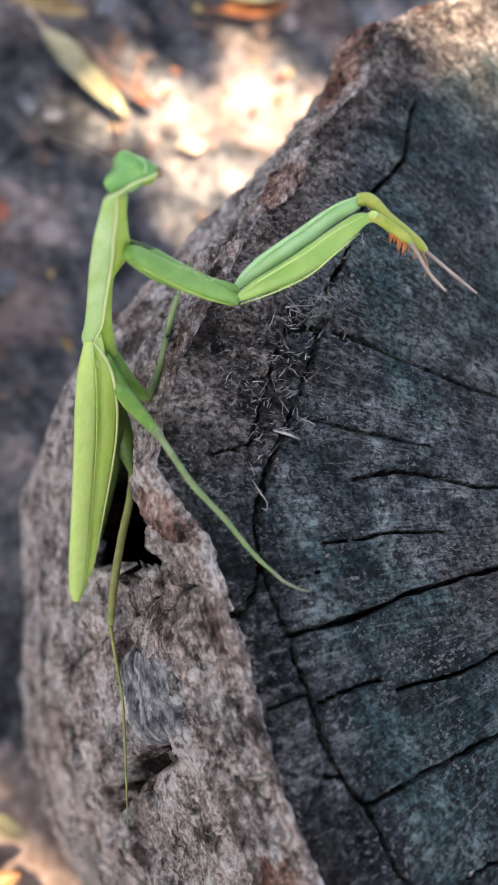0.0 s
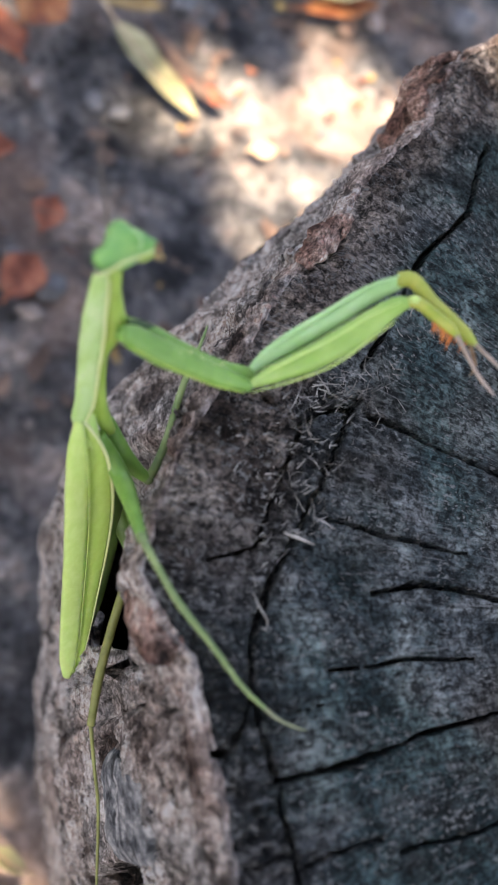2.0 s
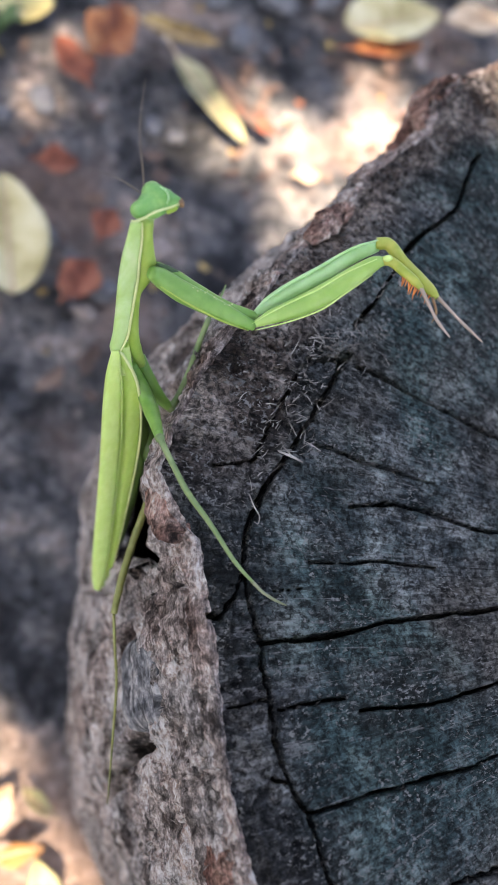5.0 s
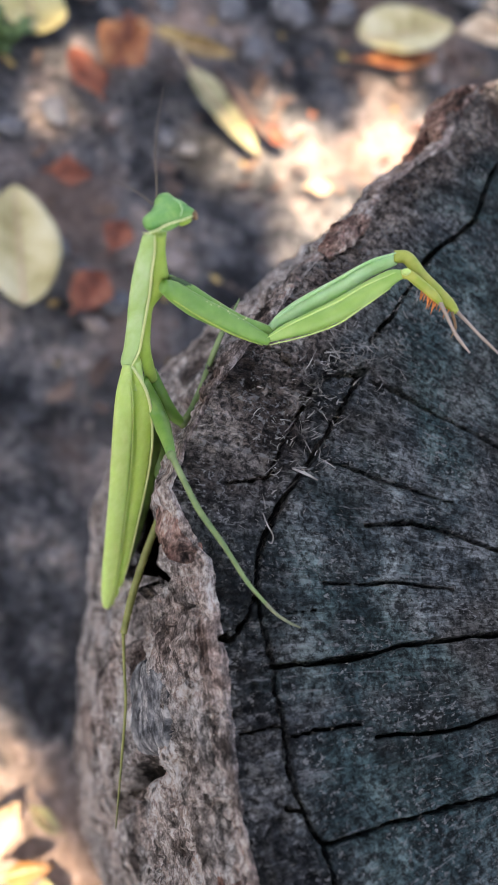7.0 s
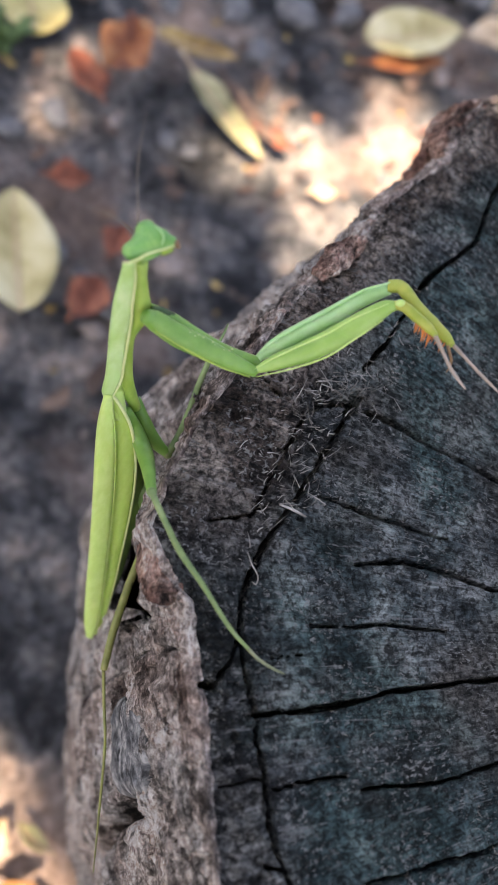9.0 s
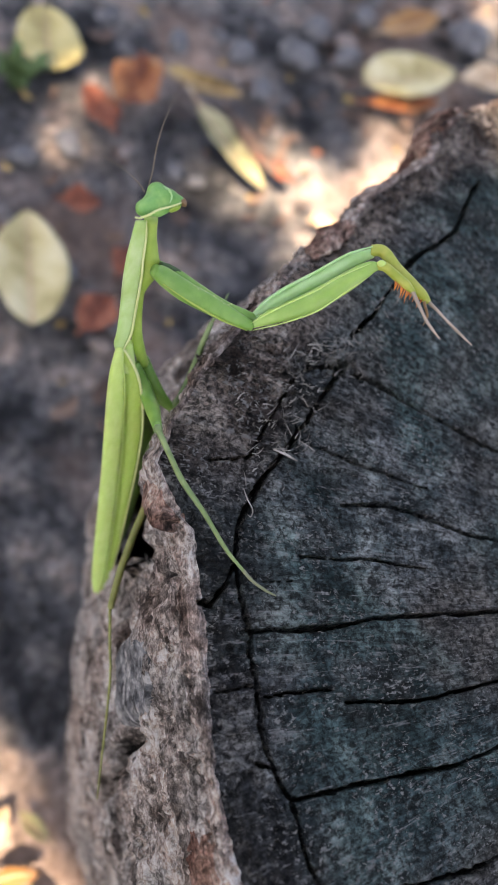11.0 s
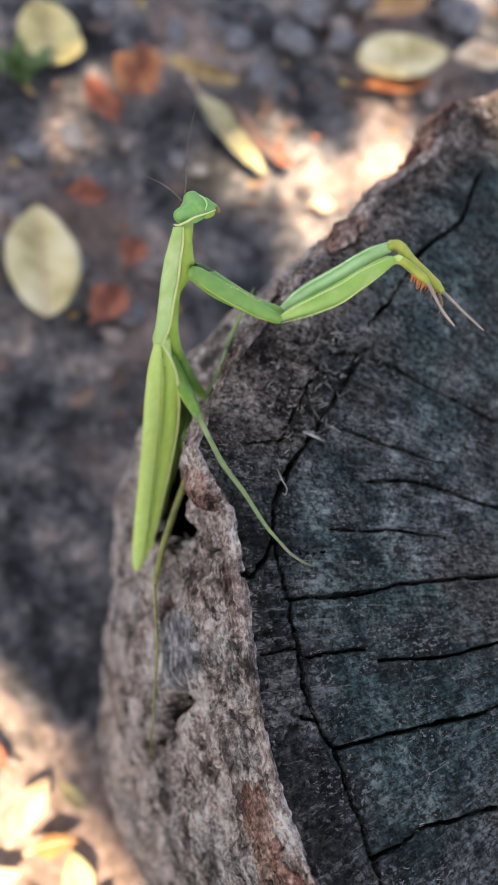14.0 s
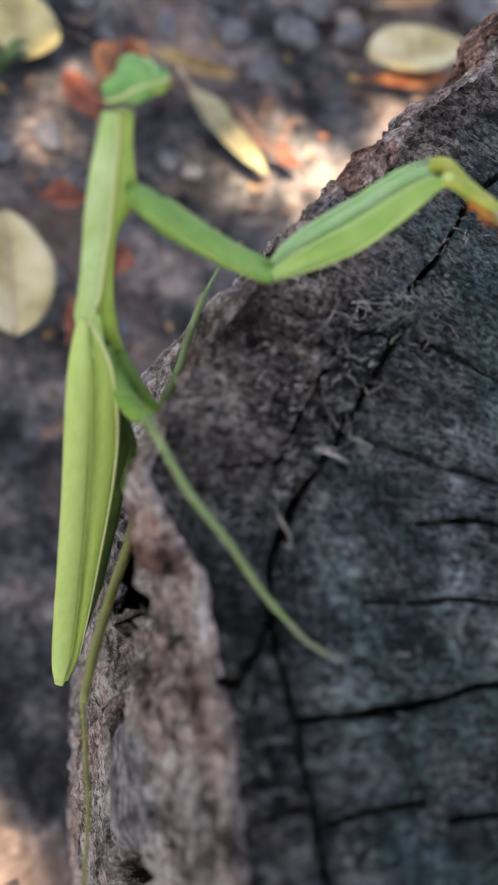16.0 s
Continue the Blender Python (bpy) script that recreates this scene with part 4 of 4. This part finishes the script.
# Added dark filler: the shaded gap between the two coxae as a limb.
limb("coxa_gap_shade", [(-17.3, 44.2, 193.2), (-16.0, 44.4, 192.5), (-14.4, 44.4, 191.8), (-12.3, 43.9, 191.1)], [0.3, 0.55, 0.5, 0.2], GAP_SHADE, sides=8)
limb("coxa_ridge", [(-16.6, 41.8, 192.3), (-12.1, 40.6, 191.0), (-7.6, 39.7, 189.9), (-3.6, 39.5, 188.9)], [0.07, 0.16, 0.16, 0.08], BODY, sides=6)
rnd = random.Random(77)
for k in range(11):
    u = 0.1 + 0.07 * k + rnd.uniform(-0.03, 0.03)
    a = Vector((-13.8, 41.9, 194.1)).lerp(Vector((-4.7, 41.3, 190.5)), u) + rnd.uniform(-0.45, 0.25) * UP
    r = rnd.uniform(0.06, 0.13)
    part("coxa_wart", blob(bmesh.new(), own([a])[0], ((r, 0, 0), (0, r, 0), (0, 0, r)), level=1), EDGE, mantis)


def walking_leg(femur, femur_radii, shin, shin_radii, foot, mats):
    thigh = limb("walking_leg", femur, femur_radii, mats[0], label="green walking leg")
    limb("shin", shin, shin_radii, mats[1], thigh, sides=10)
    limb("foot", foot, [0.26, 0.22, 0.2, 0.09], mats[2], thigh, sides=8)
    part("knee", blob(bmesh.new(), own([femur[-1]])[0], [v * 1.15 * femur_radii[-1] for v in (RIGHT, UP, VIEW)], level=2), mats[1], thigh)
    return thigh


walking_leg([(-16.2, 38.9, 175.6), (-14.1, 37.1, 172.8), (-12.7, 33.2, 173.5), (-14.3, 24.7, 184.2)], [0.70, 1.10, 1.14, 0.57],
            [(-14.3, 24.7, 184.2), (-12.5, 21.0, 184.4), (-10.6, 17.9, 184.0), (-7.6, 13.8, 184.2), (-4.2, 9.6, 183.2), (-1.5, 7.4, 182.2)], [0.44, 0.38, 0.41, 0.33, 0.29, 0.21],
            [(-1.5, 7.4, 182.2), (0.2, 6.3, 181.4), (2.2, 5.4, 180.9), (3.7, 4.9, 180.7)], (ARM, LEG, LEG_TIP))
walking_leg([(-14.6, 41.8, 172.8), (-12.8, 39.0, 171.5), (-10.8, 36.8, 170.6), (-8.9, 35.5, 170.1)], [0.98, 1.16, 0.98, 0.62],
            [(-8.9, 35.5, 170.1), (-7.9, 37.4, 171.2), (-6.9, 40.5, 172.9), (-6.0, 44.4, 174.9), (-5.0, 47.8, 176.7)], [0.59, 0.55, 0.50, 0.45, 0.41],
            [(-5.0, 47.8, 176.7), (-3.6, 50.8, 177.5), (-2.7, 53.1, 177.8)], (ARM, LEG, LEG))
# The hind thigh takes the same green, darkened as shade under the wings.
walking_leg([(-12.6, 38.9, 165.1), (-10.8, 34.9, 162.8), (-9.3, 31.4, 160.5), (-8.1, 29.0, 158.6)], [1.39, 1.67, 1.30, 0.65],
            [(-8.1, 29.0, 158.6), (-9.1, 24.7, 158.0), (-10.7, 19.3, 156.6), (-12.1, 13.6, 155.2), (-13.0, 8.1, 154.0)], [0.65, 0.61, 0.61, 0.61, 0.51],
            [(-13.0, 8.1, 154.0), (-12.3, 3.3, 152.3), (-11.5, -1.8, 150.4), (-11.1, -10.4, 146.8), (-10.8, -18.4, 143.4)], (SHADED_GREEN, OLIVE, OLIVE))


# ---- leaf litter ----
def fallen_leaf(label, at, turn, length, width, mat, curl=0.2, fold=0.25, lift=4.0, tilt=0.0, seed=0, blunt=False):
    """A leaf blade with a rib and a stalk; the place in millimetres, the turn of its tip from +x in degrees."""
    bm = bmesh.new()
    n, k = 26, 9
    rows = []
    for i in range(n + 1):
        u = i / n
        half = width / 2 * math.sin(math.pi * min(1, u ** 0.85)) ** 0.8 * (1 - 0.12 * math.sin(u * 9 + seed))
        if blunt:
            half = width / 2 * (1 - abs(2 * u - 1) ** 2.6) ** 0.6 * (1 - 0.5 * u ** 4) * (1 - 0.06 * math.sin(u * 7 + seed))
        row = []
        for j in range(k):
            v = 2 * j / (k - 1) - 1
            z = fold * abs(v) * half + curl * length * (u - 0.5) ** 2 + 0.03 * width * noise.noise(Vector((u * 5, v * 3, seed)))
            row.append(bm.verts.new((length * (u - 0.5) / 1000, v * half / 1000, z / 1000)))
        rows.append(row)
    for a, b in zip(rows, rows[1:]):
        for j in range(k - 1):
            bm.faces.new((a[j], b[j], b[j + 1], a[j + 1]))
    bmesh.ops.remove_doubles(bm, verts=bm.verts[:], dist=0.00002)
    leaf = part("fallen_leaf", bm, mat)
    thick = leaf.modifiers.new("thickness", "SOLIDIFY")
    thick.thickness = 0.0004
    leaf.matrix_world = pose(at[0] / 1000, at[1] / 1000, lift / 1000, tilt, 0, turn)
    rib = tube(bmesh.new(), [(length * (u - 0.5), 0, curl * length * (u - 0.5) ** 2 + 0.25) for u in (0.02 if blunt else -0.18, 0.1, 0.25, 0.5, 0.75, 0.96)], [0.7, 0.6, 0.45, 0.2], sides=6, steps=3)
    part("leaf_rib", rib, mat if mat in (RED_LEAF, RUST_LEAF, BROWN_LEAF) else TAN_LEAF, leaf)
    return tagged(leaf, label, "leaf", "fallen leaves")


fallen_leaf("pale cream-yellow folded leaf lying on the soil", (-23, 171), 98, 50, 27, CREAM_LEAF, 0.12, 0.35, 5, seed=1, blunt=True)
fallen_leaf("cream-yellow curled leaf lying on the soil", (146, 328), 27, 60, 27, CREAM_LEAF, 0.15, 0.35, 6, seed=2, blunt=True)
fallen_leaf("narrow pale olive curled leaf lying on the soil", (53, 252), -51, 48, 13, OLIVE_LEAF, 0.2, 0.5, 6, seed=3)
fallen_leaf("narrow dark brown curled leaf on the soil", (63, 255), -51, 34, 9, BROWN_LEAF, 0.3, 0.5, 7, seed=23)
fallen_leaf("small dark red dry leaf at the tip of an olive leaf", (75, 246), -20, 17, 8, RED_LEAF, 0.3, 0.5, 6, seed=24)
fallen_leaf("brown and yellow dry leaf on the soil", (40, 284), -3, 36, 11, OCHRE_LEAF, 0.3, 0.5, 6, seed=4)
fallen_leaf("small russet dry leaf crumpled on the soil", (3, 157), 60, 20, 15, RED_LEAF, 0.3, 0.5, 5, seed=5)
fallen_leaf("small russet dry leaf crumpled on the soil", (12, 183), 70, 15, 11, RED_LEAF, 0.3, 0.5, 5, seed=6)
fallen_leaf("dark red dry leaf crumpled on the soil", (-7, 206), 10, 16, 12, RED_LEAF, 0.3, 0.5, 5, seed=7)
fallen_leaf("orange-red dry leaf crumpled on the soil", (10, 273), 60, 34, 20, RUST_LEAF, 0.5, 0.6, 7, 12, seed=8)
fallen_leaf("dark red dry leaf lying on the soil", (-4, 258), 120, 24, 15, RED_LEAF, 0.2, 0.4, 4, seed=9)
fallen_leaf("yellow leaf lying on the soil", (-28, 285), 100, 36, 28, YELLOW_LEAF, 0.2, 0.3, 6, seed=10, blunt=True)
fallen_leaf("orange leaf lying on the soil", (150, 368), 38, 46, 16, ORANGE_LEAF, 0.2, 0.5, 5, seed=11)
fallen_leaf("russet leaf under a yellow leaf", (144, 314), 20, 44, 12, RUST_LEAF, 0.1, 0.3, 3, seed=12)
fallen_leaf("beige dry leaf lying on the soil", (196, 346), 20, 38, 18, TAN_LEAF, 0.2, 0.4, 5, seed=13)
# Added leaf: its pale colour stands in for a bright spot of sun.
fallen_leaf("small tan leaf put in place of a bright sun spot", (97, 227), 15, 12, 8, TAN_LEAF, 0.2, 0.4, 4, seed=14)
fallen_leaf("russet dry leaf beside the stump", (-30, -4), 150, 20, 11, RED_LEAF, 0.2, 0.4, 4, seed=18)
# Crumpled dry leaves in the patch of sun beside the stump: place, turn, length, tilt.
SUNNY = [((-14, -20), 60, 24, 14), ((2, -40), 110, 22, -12), ((-24, -40), 20, 24, 10), ((-6, -30), 10, 18, 25), ((8, -52), 70, 22, -14), ((-22, -60), 150, 24, 10),
         ((-34, -24), 60, 20, 18), ((-40, -48), 120, 22, -20), ((-12, -52), 95, 20, 15), ((-30, -12), 30, 16, 22), ((-6, -66), 40, 22, 12), ((-48, -32), 5, 18, -15), ((14, -68), 130, 22, 16), ((-2, -18), 140, 15, 30)]
for k, (at, turn, length, tilt) in enumerate(SUNNY):
    kind, mat = (("crumpled tan dry leaf lying in the sun", TAN_LEAF), ("crumpled orange-tan dry leaf lying in the sun", ORANGE_LEAF), ("pale curled dry leaf lying in the sun", PALE_LEAF))[(0, 2, 0, 1, 2, 0)[k % 6]]
    fallen_leaf(kind, at, turn, 0.75 * length, 0.36 * length, mat, 0.5, 0.7, 5 + k % 4, tilt, seed=30 + k)


def herb(at, label):
    plant = tagged(new("herb"), label, "plant")
    plant.location = (at[0] / 1000, at[1] / 1000, -0.004)
    rnd = random.Random(12)
    for k in range(16):
        a, r = rnd.uniform(0, 2 * math.pi), rnd.uniform(6, 16)
        end = Vector((r * math.cos(a), r * math.sin(a), rnd.uniform(8, 16)))
        part("leaf", tube(bmesh.new(), [(0, 0, 0), end * 0.6 + Vector((0, 0, 6)), end], [0.5, 2.4, 2.0, 0.4], flat=0.12, sides=6, steps=4), GREEN_LEAF, plant)
    return plant


herb((-38, 263), "low dark green weed in the soil")


def pebble(at, size, seed, mat=STONE, label="rounded blue-grey pebble on the soil"):
    bm = bmesh.new()
    a = random.Random(seed).uniform(0, math.pi)
    blob(bm, (0, 0, 0), ((size * math.cos(a), size * math.sin(a), 0), (-0.7 * size * math.sin(a), 0.7 * size * math.cos(a), 0), (0, 0, 0.55 * size)), rough=0.35, seed=seed)
    ob = part("pebble", bm, mat)
    ob.location = (at[0] / 1000, at[1] / 1000, -0.003 + 0.0003 * size)
    return tagged(ob, label, "stone", "pebbles")


for k, (x, y, s) in enumerate([(190, 381, 14), (90, 329, 10), (116, 337, 9), (14, 158, 6), (-8, 178, 5), (2, 168, 5), (70, 300, 7), (60, 320, 8), (30, 315, 7), (-14, 240, 7), (128, 372, 8), (100, 352, 9), (215, 330, 10), (-30, 228, 6)]):
    pebble((x, y), s, k + 1)


def gravel():
    """Crumbs of soil and small stones, past counting."""
    rnd = random.Random(9)
    verts, faces = [], []
    for k in range(2600):
        x, y = rnd.uniform(-0.10, 0.30), rnd.uniform(-0.10, 0.42)
        if math.hypot(x - AXIS[0], y - AXIS[1]) < 0.112:
            continue
        s = 0.0007 + 0.0035 * rnd.random() ** 4
        base = len(verts)
        for d in ((1, 0, 0), (-1, 0, 0), (0, 1, 0), (0, -1, 0), (0, 0, 1), (0, 0, -1)):
            verts.append((x + s * (d[0] + rnd.uniform(-0.4, 0.4)), y + s * (d[1] + rnd.uniform(-0.4, 0.4)), -0.0045 + s * 0.7 * (d[2] + rnd.uniform(-0.4, 0.4))))
        for a, b, c in ((0, 2, 4), (2, 1, 4), (1, 3, 4), (3, 0, 4), (2, 0, 5), (1, 2, 5), (3, 1, 5), (0, 3, 5)):
            faces.append((base + a, base + b, base + c))
    me = bpy.data.meshes.new("soil_crumbs")
    me.from_pydata(verts, [], faces)
    me.materials.append(SOIL)
    return tagged(new("soil_crumbs", me), "crumbs of dark soil and grit", "soil", kind="stuff")


gravel()
rnd = random.Random(55)
for k in range(44):
    x, y = rnd.uniform(-70, 215), rnd.uniform(125, 400)
    if math.hypot(x - 103, y - 12) > 125:
        dark = rnd.random() < 0.5
        pebble((x, y), rnd.uniform(2.5, 6.5), 40 + k, PINK_STONE if dark else STONE, "small pinkish-grey stone on the soil" if dark else "small blue-grey stone on the soil")


def scraps(name, label, mat, count, seed, low, high):
    """Torn bits of dry leaf, past counting."""
    rnd = random.Random(seed)
    verts, faces = [], []
    for k in range(count):
        x, y = rnd.uniform(-0.08, 0.23), rnd.choice((rnd.uniform(-0.09, 0.02), rnd.uniform(0.11, 0.42), rnd.uniform(0.11, 0.42)))
        if math.hypot(x - AXIS[0], y - AXIS[1]) < 0.118:
            continue
        s, turn = rnd.uniform(low, high) / 1000, Euler((rnd.uniform(-0.5, 0.5), rnd.uniform(-0.5, 0.5), rnd.uniform(0, 6.3))).to_matrix()
        base, n = len(verts), 7
        middle = Vector((x, y, -0.001))
        ring = [(1 + rnd.uniform(-0.4, 0.25), 2 * math.pi * j / n) for j in range(n)]
        for z in (0.0, 0.05):
            for r, a in ring:
                verts.append(tuple(middle + turn @ Vector((r * math.cos(a), 0.6 * r * math.sin(a), z + 0.25 * r * r * math.cos(a) ** 2)) * s))
        faces.append(tuple(base + n + j for j in range(n)))
        faces.append(tuple(base + j for j in reversed(range(n))))
        for j in range(n):
            faces.append((base + j, base + (j + 1) % n, base + n + (j + 1) % n, base + n + j))
    me = bpy.data.meshes.new(name)
    me.from_pydata(verts, [], faces)
    me.materials.append(mat)
    return tagged(new(name, me), label, "leaf litter", kind="stuff")


scraps("russet_litter", "torn bits of russet dry leaves", RED_LEAF, 40, 61, 1.5, 4.0)
scraps("tan_litter", "torn bits of tan dry leaves", OCHRE_LEAF, 60, 62, 1.5, 4.0)
scraps("brown_litter", "torn bits of dark brown dry leaves", BROWN_LEAF, 320, 63, 2.0, 7.0)


# ---- an unseen tree, added so that its crown keeps the stump in shade ----
def shade_tree():
    tree = tagged(new("shade_tree"), "unseen leafy tree added to shade the stump", "tree")
    foot = Vector((-1.3, -1.9, 0))
    tree.location = foot
    bm = tube(bmesh.new(), [(0, 0, -50), (60, 80, 700), (150, 250, 1300), (420, 650, 1780), (700, 1050, 1950)], [120, 95, 80, 50, 15], sides=14)
    part("trunk", bm, BARK, tree)
    rnd = random.Random(31)
    level = 2.2
    # Gaps set to lay the sun patches; the last, out of view, bounces light.
    gaps = (((129, 246), (81, 43), 46, 0.0), ((-25, -43), (46, 48), 0, 0.0), ((16, 222), (78, 34), 8, 0.1), ((-135, -70), (70, 70), 0, 0.0))
    verts, faces = [], []
    side = SUN_WAY.orthogonal().normalized()
    over = SUN_WAY.cross(side)
    for k in range(5200):
        a, b, c = rnd.uniform(-1.15, 1.15), rnd.uniform(-1.15, 1.15), rnd.uniform(-0.12, 0.12)
        if a * a + b * b > 1.3 * (0.85 + 0.3 * noise.noise(Vector((a * 2, b * 2, 0)))):
            continue
        p = Vector((0.08, 0.14, 0)) + SUN_WAY * (level + c) + side * a + over * b
        hit = (p - SUN_WAY * (p.z / SUN_WAY.z)) * 1000
        size = rnd.uniform(0.05, 0.085)
        clear = False
        for (gx0, gy0), (ga, gb), turn, keep in gaps:
            dx, dy = hit.x - gx0, hit.y - gy0
            ct, st = math.cos(radians(turn)), math.sin(radians(turn))
            u, v = dx * ct + dy * st, -dx * st + dy * ct
            margin = 0 if keep else size * 520
            clear |= (u / (ga + margin)) ** 2 + (v / (gb + margin)) ** 2 < 1 and (not keep or rnd.random() > keep)
        if clear:
            continue
        q = Euler((rnd.uniform(-0.5, 0.5), rnd.uniform(-0.5, 0.5), rnd.uniform(0, 6.3))).to_matrix()
        base = len(verts)
        for x, y, z in ((-1, 0, 0), (-0.3, -0.55, 0.1), (0.5, -0.4, 0.08), (1, 0, 0), (0.5, 0.4, 0.08), (-0.3, 0.55, 0.1)):
            w = q @ Vector((x, y, z)) * size
            verts.append(p + side * w.x + over * w.y + SUN_WAY * w.z - foot)
        faces.append(tuple(range(base, base + 6)))
    me = bpy.data.meshes.new("crown")
    me.from_pydata([tuple(v) for v in verts], [], faces)
    me.materials.append(CANOPY)
    crown = new("crown", me)
    crown.parent = tree
    return tree


shade_tree()


# ---- what moves ----
def motions():
    sway = [(0.0, (0, 0, 0), (0, 0, 0)), (14.1, (0, 0, 0), (0, 0, 0)), (14.2, (0.1, 2.1, -0.9), (-1.0, 0.9, -0.0)), (14.5, (0.2, 1.7, -3.1), (-7.8, 4.5, -0.9)), (15, (0.3, 1.6, -4.2), (-7.2, 5.7, -0.8)), (15.5, (-0.2, -0.2, -1.1), (-3.8, 3.7, 1.3)), (16, (-0.4, -0.4, -0.4), (-5.1, 3.9, 0.5))]
    walk(mantis, [(t, pose(*((MANTIS_AT + Vector(step)) / 1000), *turn)) for t, step, turn in sway])
    for k, f in enumerate(FEELERS):
        at = f.location.to_tuple()
        walk(f, [(0.0, pose(*at)), (3.5, pose(*at, 6, -5, 0)), (7.0, pose(*at)), (9.0, pose(*at, -6, 8, 4)), (12.5, pose(*at, 4, 14, -10)), (14.0, pose(*at, -10, 10, 0)), (16.0, pose(*at, 0, 5, 0))])


motions()
